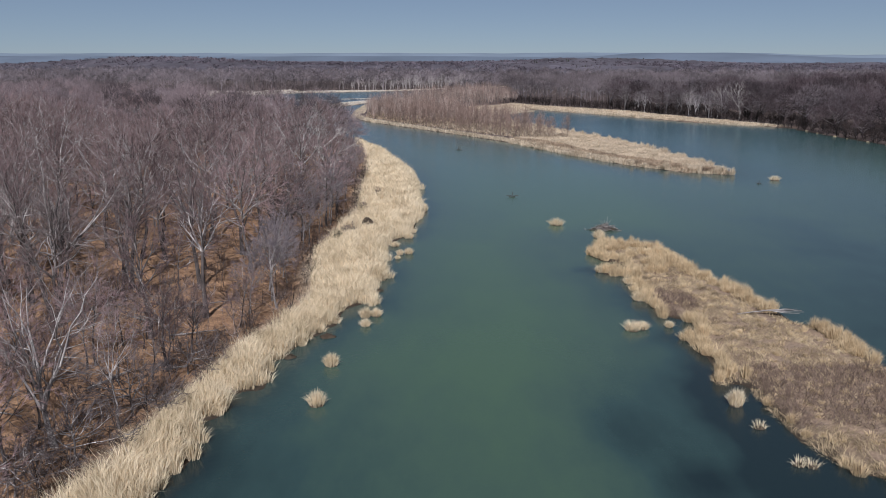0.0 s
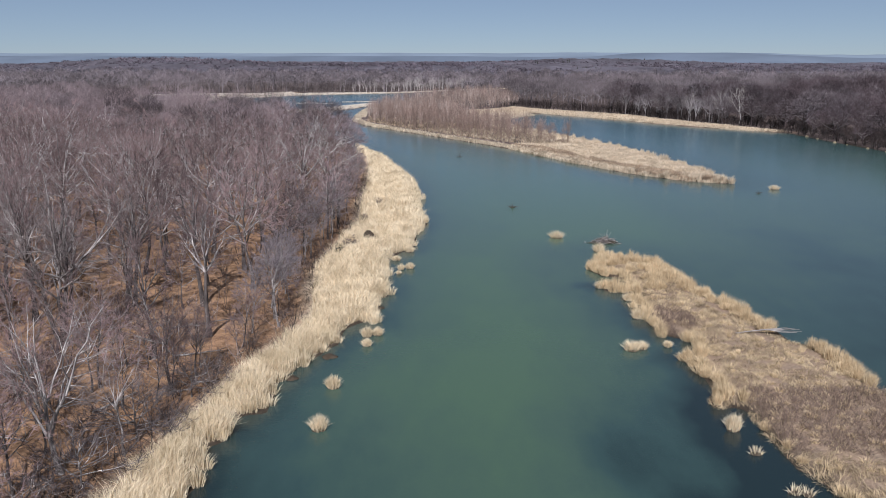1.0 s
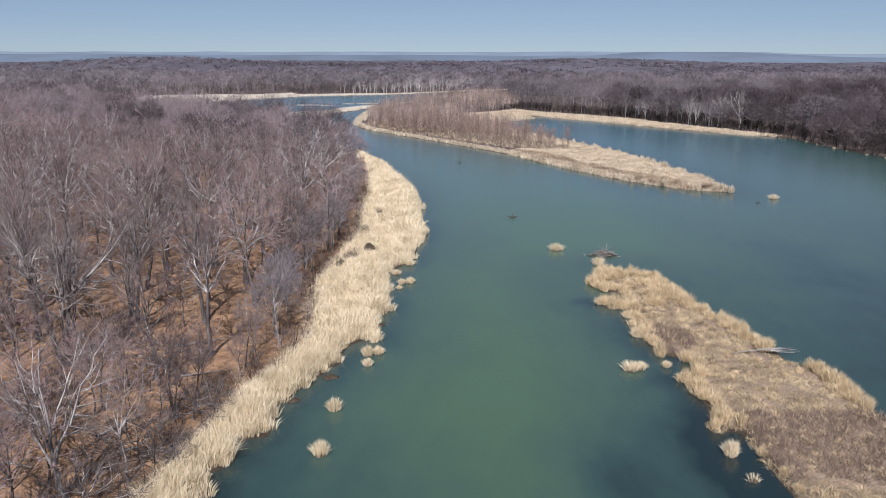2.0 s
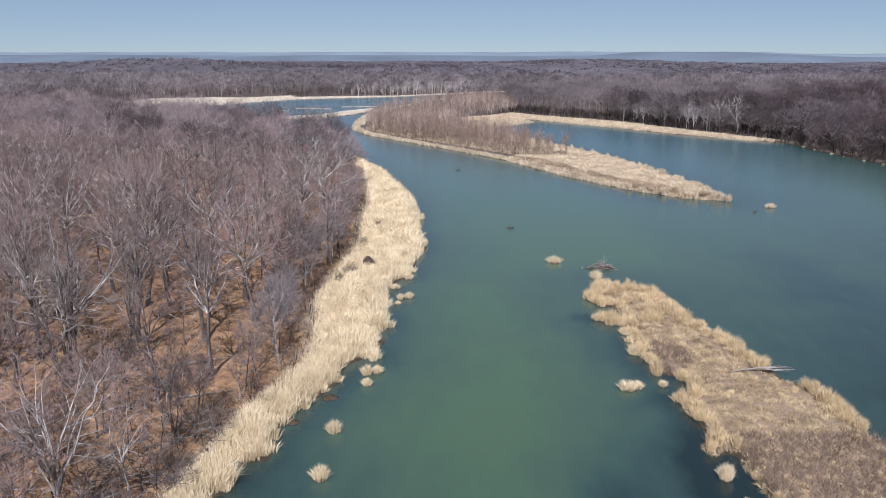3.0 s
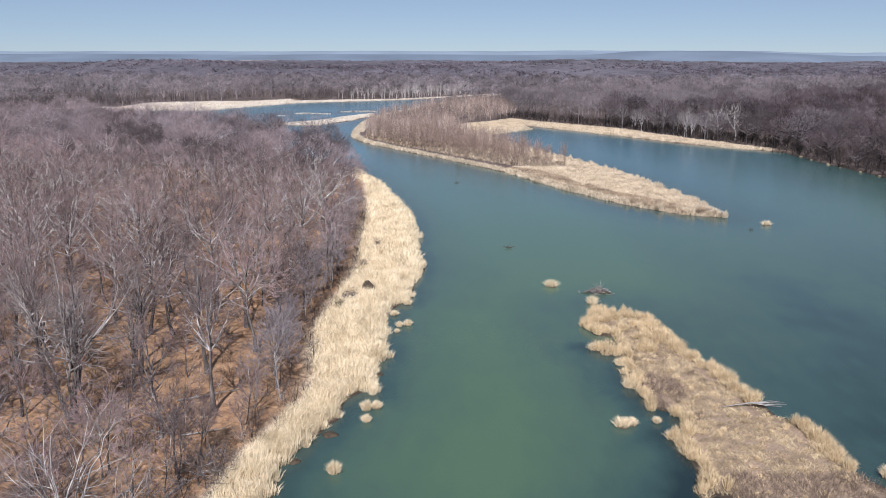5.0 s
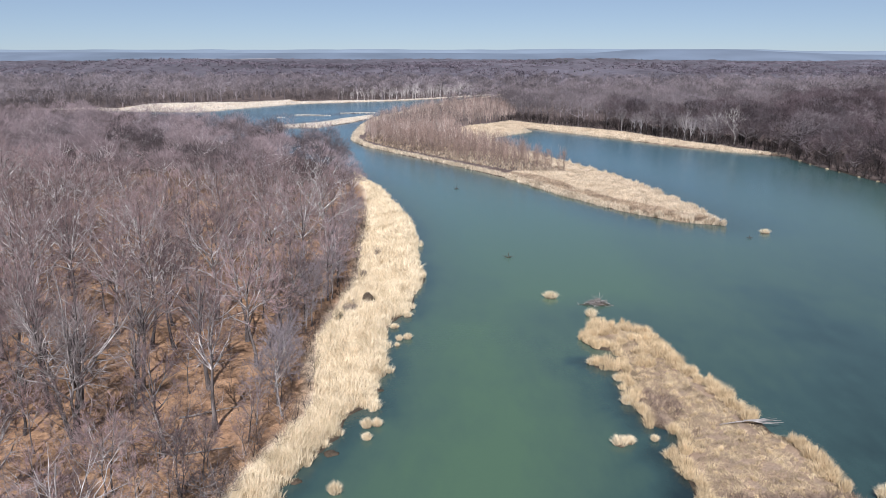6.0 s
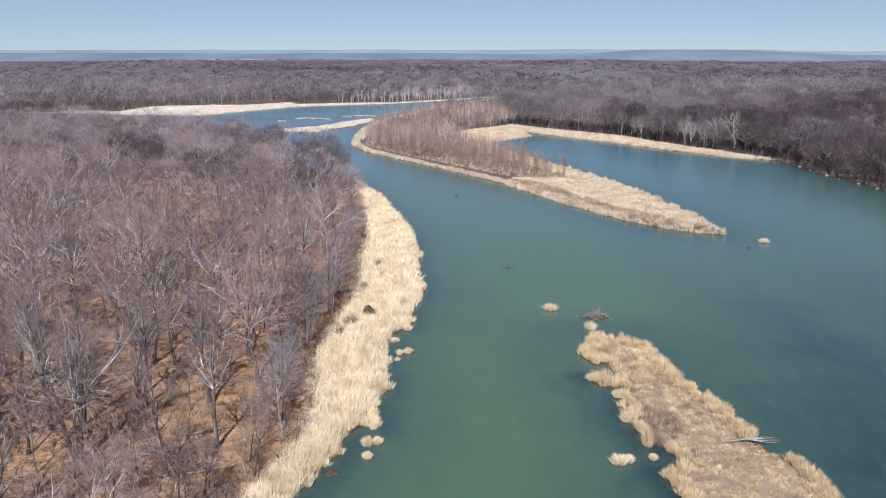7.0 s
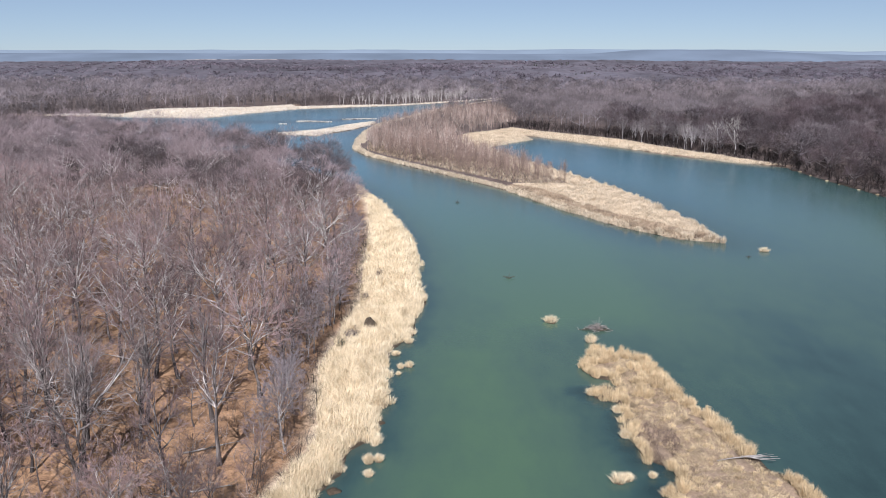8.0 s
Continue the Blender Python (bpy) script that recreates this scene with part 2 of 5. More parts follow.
# ---- materials ----
def material(name, colours, size, rough=0.9, bump=0.3, fine=None, vary="", amount=0.25, spec=0.3, coords="Object", stretch=(1, 1, 1), bump_distance=0.02, thin=0.0, limb=(0.3, 0.28, 0.27)):
    """Noise between colours at a size in metres, finer grain, and a change of tone from thing to thing or piece to piece."""
    m = bpy.data.materials.new(name)
    m.use_nodes = True
    nt = m.node_tree
    N, L = nt.nodes, nt.links
    bsdf = N["Principled BSDF"]
    bsdf.inputs["Roughness"].default_value = rough
    bsdf.inputs["Specular IOR Level"].default_value = spec
    if coords == "Object":
        src = N.new("ShaderNodeTexCoord").outputs["Object"]
    else:
        src = N.new("ShaderNodeNewGeometry").outputs["Position"]
    mp = N.new("ShaderNodeMapping")
    mp.inputs["Scale"].default_value = stretch
    L.new(src, mp.inputs[0])
    n1 = N.new("ShaderNodeTexNoise")
    n1.inputs["Scale"].default_value = 1.0 / size
    n1.inputs["Detail"].default_value = 5
    n1.inputs["Roughness"].default_value = 0.6
    L.new(mp.outputs[0], n1.inputs["Vector"])
    ramp = N.new("ShaderNodeValToRGB")
    e = ramp.color_ramp.elements
    e[0].position, e[1].position = 0.3, 0.7
    e[0].color, e[1].color = (*colours[0], 1), (*colours[-1], 1)
    for k, c in enumerate(colours[1:-1]):
        el = e.new(0.3 + 0.4 * (k + 1) / (len(colours) - 1))
        el.color = (*c, 1)
    L.new(n1.outputs[0], ramp.inputs[0])
    col = ramp.outputs[0]
    n2 = N.new("ShaderNodeTexNoise")
    n2.inputs["Scale"].default_value = 1.0 / (fine or size * 0.12)
    n2.inputs["Detail"].default_value = 3
    L.new(mp.outputs[0], n2.inputs["Vector"])
    hsv = N.new("ShaderNodeHueSaturation")
    L.new(col, hsv.inputs["Color"])
    tone = N.new("ShaderNodeMapRange")
    tone.inputs["To Min"].default_value, tone.inputs["To Max"].default_value = 0.6, 1.4
    L.new(n2.outputs[0], tone.inputs[0])
    val = tone.outputs[0]
    if vary:
        if vary == "tree":
            at = N.new("ShaderNodeAttribute")
            at.attribute_name = "kind_of_wood"
            sp = N.new("ShaderNodeSeparateColor")
            L.new(at.outputs["Color"], sp.inputs[0])
            rnd = sp.outputs[0]
            pale = N.new("ShaderNodeMix")
            pale.data_type = "RGBA"
            L.new(sp.outputs[1], pale.inputs[0]), L.new(col, pale.inputs[6])
            pale.inputs[7].default_value = (*limb, 1)
            L.new(pale.outputs[2], hsv.inputs["Color"])
        elif vary == "object":
            rnd = N.new("ShaderNodeObjectInfo").outputs["Random"]
        else:
            rnd = N.new("ShaderNodeNewGeometry").outputs["Random Per Island"]
        mr = N.new("ShaderNodeMapRange")
        mr.inputs["To Min"].default_value, mr.inputs["To Max"].default_value = 1 - amount, 1 + amount
        L.new(rnd, mr.inputs[0])
        mul = N.new("ShaderNodeMath")
        mul.operation = "MULTIPLY"
        L.new(val, mul.inputs[0]), L.new(mr.outputs[0], mul.inputs[1])
        val = mul.outputs[0]
    L.new(val, hsv.inputs["Value"])
    L.new(hsv.outputs[0], bsdf.inputs["Base Color"])
    if bump:
        bp = N.new("ShaderNodeBump")
        bp.inputs["Strength"].default_value = bump
        bp.inputs["Distance"].default_value = bump_distance
        L.new(n2.outputs[0], bp.inputs["Height"])
        L.new(bp.outputs[0], bsdf.inputs["Normal"])
    if thin:
        tr = N.new("ShaderNodeBsdfTranslucent")
        L.new(hsv.outputs[0], tr.inputs["Color"])
        mx = N.new("ShaderNodeMixShader")
        mx.inputs[0].default_value = thin
        L.new(bsdf.outputs[0], mx.inputs[1]), L.new(tr.outputs[0], mx.inputs[2])
        L.new(mx.outputs[0], N["Material Output"].inputs[0])
    return m


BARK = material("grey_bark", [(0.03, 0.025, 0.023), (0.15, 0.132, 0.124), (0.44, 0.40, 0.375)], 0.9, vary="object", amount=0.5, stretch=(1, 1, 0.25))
# rough trunk bark, painted darker still for the shade of neighbouring crowns
DARK_BARK = material("furrowed_bark_with_shade", [(0.016, 0.013, 0.012), (0.06, 0.05, 0.046), (0.17, 0.148, 0.137)], 0.8, vary="object", amount=0.45, stretch=(1, 1, 0.2))
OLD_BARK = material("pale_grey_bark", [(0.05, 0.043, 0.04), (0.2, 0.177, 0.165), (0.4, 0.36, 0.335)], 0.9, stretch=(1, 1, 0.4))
OLD_TWIG = material("pale_grey_twigs", [(0.156, 0.124, 0.117), (0.286, 0.237, 0.224)], 2.0, bump=0, thin=0.45)
TWIG = material("bare_twigs", [(0.1309, 0.08885, 0.08501), (0.2979, 0.2177, 0.2082)], 2.5, bump=0, vary="object", amount=0.62, thin=0.45)
DARK_TWIG = material("dark_thicket_twigs", [(0.045, 0.034, 0.034), (0.12, 0.098, 0.095)], 1.5, bump=0)
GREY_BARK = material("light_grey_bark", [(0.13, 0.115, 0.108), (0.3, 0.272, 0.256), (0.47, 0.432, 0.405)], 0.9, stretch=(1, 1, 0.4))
EDGE_TWIG = material("lavender_twigs", [(0.19, 0.16, 0.168), (0.33, 0.285, 0.295)], 2.5, bump=0, vary="object", amount=0.3, thin=0.45)
PALE_BARK = material("pale_sycamore_bark", [(0.24, 0.215, 0.19), (0.40, 0.37, 0.34), (0.52, 0.49, 0.455)], 1.1, vary="object", amount=0.1)
PALE_WOODS = material("pale_stand", [(0.24, 0.21, 0.195), (0.3, 0.27, 0.255)], 20, bump=0, vary="tree", amount=0.3, coords="Position", limb=(0.3, 0.27, 0.255))
PALE_STAND = material("pale_grey_stand", [(0.203, 0.178, 0.182), (0.257, 0.227, 0.23)], 20, bump=0, vary="tree", amount=0.3, coords="Position", limb=(0.365, 0.338, 0.331), thin=0.4)
PALE_TWIG = material("pale_twigs", [(0.2, 0.175, 0.16), (0.3, 0.27, 0.245)], 1.5, bump=0)
WILLOW = material("willow_stems", [(0.253, 0.177, 0.146), (0.404, 0.298, 0.244)], 2.5, bump=0, vary="object", amount=0.25, thin=0.45)
WILLOW_FAR = material("willow_thicket", [(0.23, 0.158, 0.13), (0.352, 0.254, 0.212)], 9, bump=0, vary="tree", amount=0.35, coords="Position", limb=(0.49, 0.408, 0.354), thin=0.45)
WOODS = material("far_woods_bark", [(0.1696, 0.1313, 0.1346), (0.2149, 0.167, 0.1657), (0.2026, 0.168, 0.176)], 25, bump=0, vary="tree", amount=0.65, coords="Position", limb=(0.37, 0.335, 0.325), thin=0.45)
# FAR_WOODS, CANOPY and FAR_BANK: bark with some lavender distance haze mixed in
FAR_WOODS = material("distant_bark_with_haze", [(0.1158, 0.09603, 0.1149), (0.1525, 0.1257, 0.1426), (0.1495, 0.1307, 0.1553)], 80, bump=0, vary="tree", amount=0.4, coords="Position", limb=(0.184, 0.157, 0.171), thin=0.45)
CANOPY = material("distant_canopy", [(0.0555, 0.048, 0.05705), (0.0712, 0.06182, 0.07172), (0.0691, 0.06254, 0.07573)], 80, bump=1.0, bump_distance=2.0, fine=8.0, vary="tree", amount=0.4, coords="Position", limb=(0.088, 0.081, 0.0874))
FAR_BANK = material("far_bank_bark_with_haze", [(0.1633, 0.1398, 0.1501), (0.2078, 0.173, 0.1736), (0.2017, 0.1803, 0.1942)], 40, bump=0, vary="tree", amount=0.5, coords="Position", limb=(0.204, 0.175, 0.175), thin=0.45)
FAR_BRUSH = material("far_bank_brushwood", [(0.09, 0.072, 0.07), (0.15, 0.122, 0.116)], 25, bump=0, vary="tree", amount=0.5, coords="Position", limb=(0.16, 0.135, 0.13), thin=0.45)
BRUSHWOOD = material("brushwood", [(0.1187, 0.0882, 0.07656), (0.2375, 0.18, 0.1566)], 5, bump=0, vary="tree", amount=0.55, coords="Position", limb=(0.3, 0.255, 0.235), thin=0.45)
DARK_WOODS = material("dark_oak_bark", [(0.05851, 0.04322, 0.04719), (0.08116, 0.0588, 0.06167), (0.0981, 0.07261, 0.07802)], 30, bump=0, vary="tree", amount=0.75, coords="Position", limb=(0.19, 0.165, 0.16), thin=0.45)
# near black: shade beneath the trees is painted into the brush colour
BANK_THICKET = material("shaded_bank_brush", [(0.0375, 0.0275, 0.025), (0.0525, 0.0387, 0.035), (0.0625, 0.0475, 0.0438)], 30, bump=0, vary="tree", amount=0.9, coords="Position", limb=(0.0573, 0.0495, 0.0485), thin=0.45)
MAUVE_WOODS = material("mauve_woods_bark", [(0.1521, 0.1309, 0.1387), (0.1956, 0.1617, 0.1624), (0.1891, 0.1694, 0.1817)], 30, bump=0, vary="tree", amount=0.45, coords="Position", limb=(0.249, 0.23, 0.239), thin=0.45)
# distance haze is put into the blue of both hill colours
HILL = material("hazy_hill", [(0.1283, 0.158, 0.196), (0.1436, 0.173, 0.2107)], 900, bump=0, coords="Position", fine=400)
HILL_NEAR = material("hazed_wooded_hill", [(0.08448, 0.1049, 0.1365), (0.1035, 0.1248, 0.1596)], 700, bump=0, coords="Position", fine=300)
FIELD = material("pale_field", [(0.112, 0.1, 0.096), (0.264, 0.232, 0.216)], 60, bump=0, coords="Position")
CEDAR = material("cedar_green", [(0.03, 0.033, 0.024), (0.05, 0.053, 0.038)], 3, bump=0, vary="island", amount=0.3)
REED = material("dry_reed", [(0.5513, 0.451, 0.2963), (0.6748, 0.5655, 0.3935), (0.7509, 0.6449, 0.4676)], 3.0, bump=0, fine=0.35, vary="island", amount=0.14, coords="Position", thin=0.35)
POINT_REED = material("tan_reed", [(0.5088, 0.418, 0.3036), (0.6336, 0.5339, 0.4002), (0.7008, 0.5985, 0.46)], 6.0, bump=0, fine=0.8, vary="island", amount=0.08, coords="Position", thin=0.5)
FAR_REED = material("bleached_reed", [(0.5456, 0.4895, 0.4232), (0.6512, 0.5963, 0.5254), (0.704, 0.6542, 0.5859)], 14.0, bump=0, fine=2.0, vary="island", amount=0.08, coords="Position", thin=0.5)
ISLAND_REED = material("weathered_reed", [(0.416, 0.315, 0.1892), (0.5616, 0.435, 0.2684), (0.6864, 0.545, 0.3476)], 2.5, bump=0, fine=0.4, vary="island", amount=0.18, coords="Position", thin=0.3)
GRASS = material("dry_grass", [(0.16, 0.117, 0.086), (0.33, 0.25, 0.172), (0.45, 0.352, 0.245)], 3.5, bump=0, fine=0.3, vary="island", amount=0.35, coords="Position", thin=0.25)
MATTED = material("matted_grass", [(0.163, 0.1229, 0.07651), (0.396, 0.3072, 0.1894), (0.585, 0.4723, 0.2993)], 1.8, bump=0, fine=0.5, vary="island", amount=0.22, coords="Position", thin=0.25)
BRUSH = material("grey_brush", [(0.085, 0.05694, 0.04144), (0.17, 0.1209, 0.0925)], 1.2, bump=0, vary="island", amount=0.5, coords="Position")
DEADWOOD = material("weathered_wood", [(0.07, 0.054, 0.047), (0.165, 0.138, 0.125)], 0.5, vary="object", amount=0.3)
BLEACHED = material("bleached_wood", [(0.12, 0.106, 0.096), (0.28, 0.255, 0.235)], 0.5, vary="object", amount=0.2)
WET = material("wet_mud", [(0.035, 0.0266, 0.0182), (0.063, 0.0462, 0.0315)], 1.0, rough=0.85, spec=0.15)


def ground_material():
    """Leaf litter; straw under the reeds by the plan, mud by and under the water."""
    m = bpy.data.materials.new("ground_litter")
    m.use_nodes = True
    nt = m.node_tree
    N, L = nt.nodes, nt.links
    bsdf = N["Principled BSDF"]
    bsdf.inputs["Roughness"].default_value = 0.95
    bsdf.inputs["Specular IOR Level"].default_value = 0.15
    pos = N.new("ShaderNodeNewGeometry").outputs["Position"]

    def noise_ramp(size, stops, detail=5):
        n = N.new("ShaderNodeTexNoise")
        n.inputs["Scale"].default_value = 1 / size
        n.inputs["Detail"].default_value = detail
        n.inputs["Roughness"].default_value = 0.65
        L.new(pos, n.inputs["Vector"])
        r = N.new("ShaderNodeValToRGB")
        e = r.color_ramp.elements
        e[0].position, e[1].position = stops[0][0], stops[-1][0]
        e[0].color, e[1].color = (*stops[0][1], 1), (*stops[-1][1], 1)
        for p, c in stops[1:-1]:
            e.new(p).color = (*c, 1)
        L.new(n.outputs[0], r.inputs[0])
        return n, r.outputs[0]

    n1, coarse = noise_ramp(5, [(0.3, (0.0592, 0.0353, 0.0228)), (0.43, (0.197, 0.114, 0.0638)), (0.56, (0.326, 0.195, 0.107)), (0.72, (0.217, 0.141, 0.0932))], 10)
    n2, speck = noise_ramp(0.9, [(0.34, (0.0395, 0.0258, 0.019)), (0.48, (0.183, 0.107, 0.0628)), (0.62, (0.336, 0.205, 0.119)), (0.74, (0.217, 0.148, 0.105))], 8)
    half = N.new("ShaderNodeMix")
    half.data_type = "RGBA"
    half.inputs[0].default_value = 0.5
    L.new(coarse, half.inputs[6]), L.new(speck, half.inputs[7])
    litter = half.outputs[2]
    n3, straw = noise_ramp(1.2, [(0.3, (0.38, 0.30, 0.21)), (0.7, (0.55, 0.455, 0.33))], 6)
    n4, mud = noise_ramp(2.0, [(0.3, (0.028, 0.021, 0.015)), (0.7, (0.055, 0.042, 0.029))])
    at = N.new("ShaderNodeAttribute")
    at.attribute_name = "cover"
    sep = N.new("ShaderNodeSeparateColor")
    L.new(at.outputs["Color"], sep.inputs[0])

    def mix(f, a, b):
        x = N.new("ShaderNodeMix")
        x.data_type = "RGBA"
        L.new(f, x.inputs[0]), L.new(a, x.inputs[6]), L.new(b, x.inputs[7])
        return x.outputs[2]

    col = mix(sep.outputs[0], litter, straw)
    # darker ground under the far and right-hand woods and on the island
    n6, dark_ground = noise_ramp(14, [(0.3, (0.05, 0.037, 0.033)), (0.7, (0.12, 0.09, 0.078))], 6)
    col = mix(sep.outputs[2], col, dark_ground)
    col = mix(sep.outputs[1], col, mud)
    n5 = N.new("ShaderNodeTexNoise")
    n5.inputs["Scale"].default_value = 5.0
    n5.inputs["Detail"].default_value = 4
    L.new(pos, n5.inputs["Vector"])
    hsv = N.new("ShaderNodeHueSaturation")
    mr = N.new("ShaderNodeMapRange")
    mr.inputs["To Min"].default_value, mr.inputs["To Max"].default_value = 0.25, 1.7
    L.new(n5.outputs[0], mr.inputs[0]), L.new(mr.outputs[0], hsv.inputs["Value"]), L.new(col, hsv.inputs["Color"])
    L.new(hsv.outputs[0], bsdf.inputs["Base Color"])
    bp = N.new("ShaderNodeBump")
    bp.inputs["Strength"].default_value = 0.6
    bp.inputs["Distance"].default_value = 0.15
    L.new(n5.outputs[0], bp.inputs["Height"]), L.new(bp.outputs[0], bsdf.inputs["Normal"])
    return m


def water_material():
    """Murky green river water: sediment and weed at two scales, painted bank shade and sky tint, slight ripples."""
    m = bpy.data.materials.new("river_water")
    m.use_nodes = True
    nt = m.node_tree
    N, L = nt.nodes, nt.links
    bsdf = N["Principled BSDF"]
    bsdf.inputs["Roughness"].default_value = 0.18
    bsdf.inputs["IOR"].default_value = 1.33
    pos = N.new("ShaderNodeNewGeometry").outputs["Position"]
    mp = N.new("ShaderNodeMapping")
    mp.inputs["Scale"].default_value = (1.6, 0.6, 1)
    mp.inputs["Rotation"].default_value = (0, 0, radians(20))
    L.new(pos, mp.inputs[0])
    n = N.new("ShaderNodeTexNoise")
    n.inputs["Scale"].default_value = 1 / 38
    n.inputs["Detail"].default_value = 5
    n.inputs["Roughness"].default_value = 0.55
    L.new(mp.outputs[0], n.inputs["Vector"])
    at = N.new("ShaderNodeAttribute")
    at.attribute_name = "silt_and_shade"
    sp = N.new("ShaderNodeSeparateColor")
    L.new(at.outputs["Color"], sp.inputs[0])
    mul = N.new("ShaderNodeMath")
    mul.operation = "MULTIPLY_ADD"
    L.new(n.outputs[0], mul.inputs[0])
    mul.inputs[1].default_value = 0.42
    L.new(sp.outputs[0], mul.inputs[2])
    r = N.new("ShaderNodeValToRGB")
    e = r.color_ramp.elements
    e[0].position, e[1].position = 0.0, 1.0
    e[0].color, e[1].color = (0.008, 0.0165, 0.0185, 1), (0.048, 0.083, 0.049, 1)
    e.new(0.4).color = (0.024, 0.046, 0.043, 1)
    e.new(0.68).color = (0.039, 0.067, 0.049, 1)
    n3 = N.new("ShaderNodeTexNoise")
    n3.inputs["Scale"].default_value = 1 / 4
    n3.inputs["Detail"].default_value = 5
    n3.inputs["Roughness"].default_value = 0.6
    L.new(mp.outputs[0], n3.inputs["Vector"])
    weed = N.new("ShaderNodeMath")
    weed.operation = "MULTIPLY_ADD"
    weed.inputs[1].default_value = 0.34
    L.new(n3.outputs[0], weed.inputs[0]), L.new(mul.outputs[0], weed.inputs[2])
    level = N.new("ShaderNodeMath")
    level.operation = "SUBTRACT"
    level.inputs[1].default_value = 0.17
    L.new(weed.outputs[0], level.inputs[0]), L.new(level.outputs[0], r.inputs[0])
    # blue of reflected sky, mixed into the body colour of farther water
    sky_tint = N.new("ShaderNodeMix")
    sky_tint.data_type = "RGBA"
    sky_tint.inputs[7].default_value = (0.035, 0.093, 0.13, 1)
    L.new(sp.outputs[1], sky_tint.inputs[0]), L.new(r.outputs[0], sky_tint.inputs[6])
    L.new(sky_tint.outputs[2], bsdf.inputs["Base Color"])
    n2 = N.new("ShaderNodeTexNoise")
    n2.inputs["Scale"].default_value = 1.6
    n2.inputs["Detail"].default_value = 3
    L.new(pos, n2.inputs["Vector"])
    bp = N.new("ShaderNodeBump")
    bp.inputs["Strength"].default_value = 0.22
    bp.inputs["Distance"].default_value = 0.06
    L.new(n2.outputs[0], bp.inputs["Height"]), L.new(bp.outputs[0], bsdf.inputs["Normal"])
    return m


# ---- the ground, one sheet to the horizon, and the water ----
def axis(stops):
    """Grid lines: (from, spacing) pairs, the last one the end."""
    out = []
    for (a, s), (b, _) in zip(stops, stops[1:]):
        out.append(np.arange(a, b, s))
    return np.concatenate(out + [np.array([stops[-1][0]])])


gx = axis([(-4900, 350), (-2100, 100), (-600, 40), (-240, 10), (-60, 2.4), (-30, 1.25), (44, 3), (150, 12), (270, 40), (590, 120), (2030, 350), (4830, 0)])
gy = axis([(-1500, 300), (-300, 60), (0, 8), (32, 1.4), (132, 2.4), (300, 5), (480, 6), (860, 20), (1100, 80), (3100, 110), (4900, 0)])
GX, GY = np.meshgrid(gx, gy)
GX, GY = GX.ravel(), GY.ravel()
GD = shore(GX, GY)
GZ = ground_height(GX, GY, GD)
nx, ny = len(gx), len(gy)
q = (np.arange(ny - 1)[:, None] * nx + np.arange(nx - 1)[None]).ravel()
tris = np.concatenate([np.stack([q, q + 1, q + nx + 1], -1), np.stack([q, q + nx + 1, q + nx], -1)])
ground_me = mesh_of("ground", np.stack([GX, GY, GZ], -1), tris, ground_material(), smooth=True)
cover = ground_me.color_attributes.new("cover", "FLOAT_COLOR", "POINT")
soft = waves(GX, GY, 5, 21) * 1.5
reedy = np.zeros(len(GX))
for poly in (LEFT_REEDS, POINT_REEDS, FAR_REEDS, SPIT, ISLAND):
    reedy = np.maximum(reedy, step(-1.5, 0.5, signed(poly, GX, GY) + soft * 0.5) * (0.4 if poly is ISLAND else 1.0)
                       * (((signed(FAR, GX, GY) < far_width(GX)) & (GX > -300)) if poly is FAR_REEDS else 1))
muddy = step(0.27, 0.1, GZ) * (GY < 900)
cover.data.foreach_set("color", np.stack([reedy, muddy, np.maximum(np.maximum(step(215, 300, GY + 20 * waves(GX, GY, 30, 22)), GX > 100) * (1 - reedy), 0.45 * (signed(ISLAND, GX, GY) > -3)), np.ones(len(GX))], -1).astype(np.float32).ravel())
ground = tagged(new("ground", ground_me), "leaf-littered river plain with low wooded hills beyond", "ground", kind="structure")

wx = axis([(-4900, 800), (-900, 200), (-100, 20), (-40, 1.5), (44, 6), (200, 60), (800, 800), (4800, 0)])
wy = axis([(-1500, 300), (0, 10), (30, 1.5), (135, 5), (210, 8), (410, 30), (1100, 0)])
WX, WY = np.meshgrid(wx, wy)
WX, WY = WX.ravel(), WY.ravel()
off = -shore(WX, WY)
silt_and_shade = 0.47 * step(2, 22, off) * (0.55 + 0.45 * step(60, 25, WX)) + 0.24 + 0.1 * step(70, 120, WX) * step(260, 170, WY)
silt_and_shade = silt_and_shade + 0.14 * step(30, 5, WX + 0.06 * WY) * step(300, 180, WY) * step(1, 9, off) + 0.08 * step(60, 72, WY) * step(130, 95, WY) * step(24, 14, WX) - 0.33 * step(76, 44, WY)
silt_and_shade = silt_and_shade + 0.02 + 0.16 * step(75, 120, WY) * step(320, 240, WY) * step(45, 20, WX) - 0.17 * step(34, 46, WX) * step(190, 120, WY) - 0.16 * step(390, 470, WY)
# weed beds under the surface, along the island and off its point
for ex, ey, ea, eb, depth in ((23, 55, 3.5, 14, 0.5), (13, 58, 2.6, 5, 0.25), (15, 64, 9, 16, 0.1), (16, 50, 3, 3.5, 0.35), (18, 97, 4, 10, 0.12), (55, 95, 9, 45, 0.25), (10, 120, 5, 30, 0.12)):
    silt_and_shade = silt_and_shade - depth * step(1.5, 0.3, np.hypot((WX - ex) / ea, (WY - ey) / eb) + 0.35 * waves(WX, WY, 5, 95, 2))
# bank reflection and shade, painted dark into the water along island and left bank
by_island = edge_distance(ISLAND, WX, WY) + 1.6 * waves(WX, WY, 3, 97, 2)
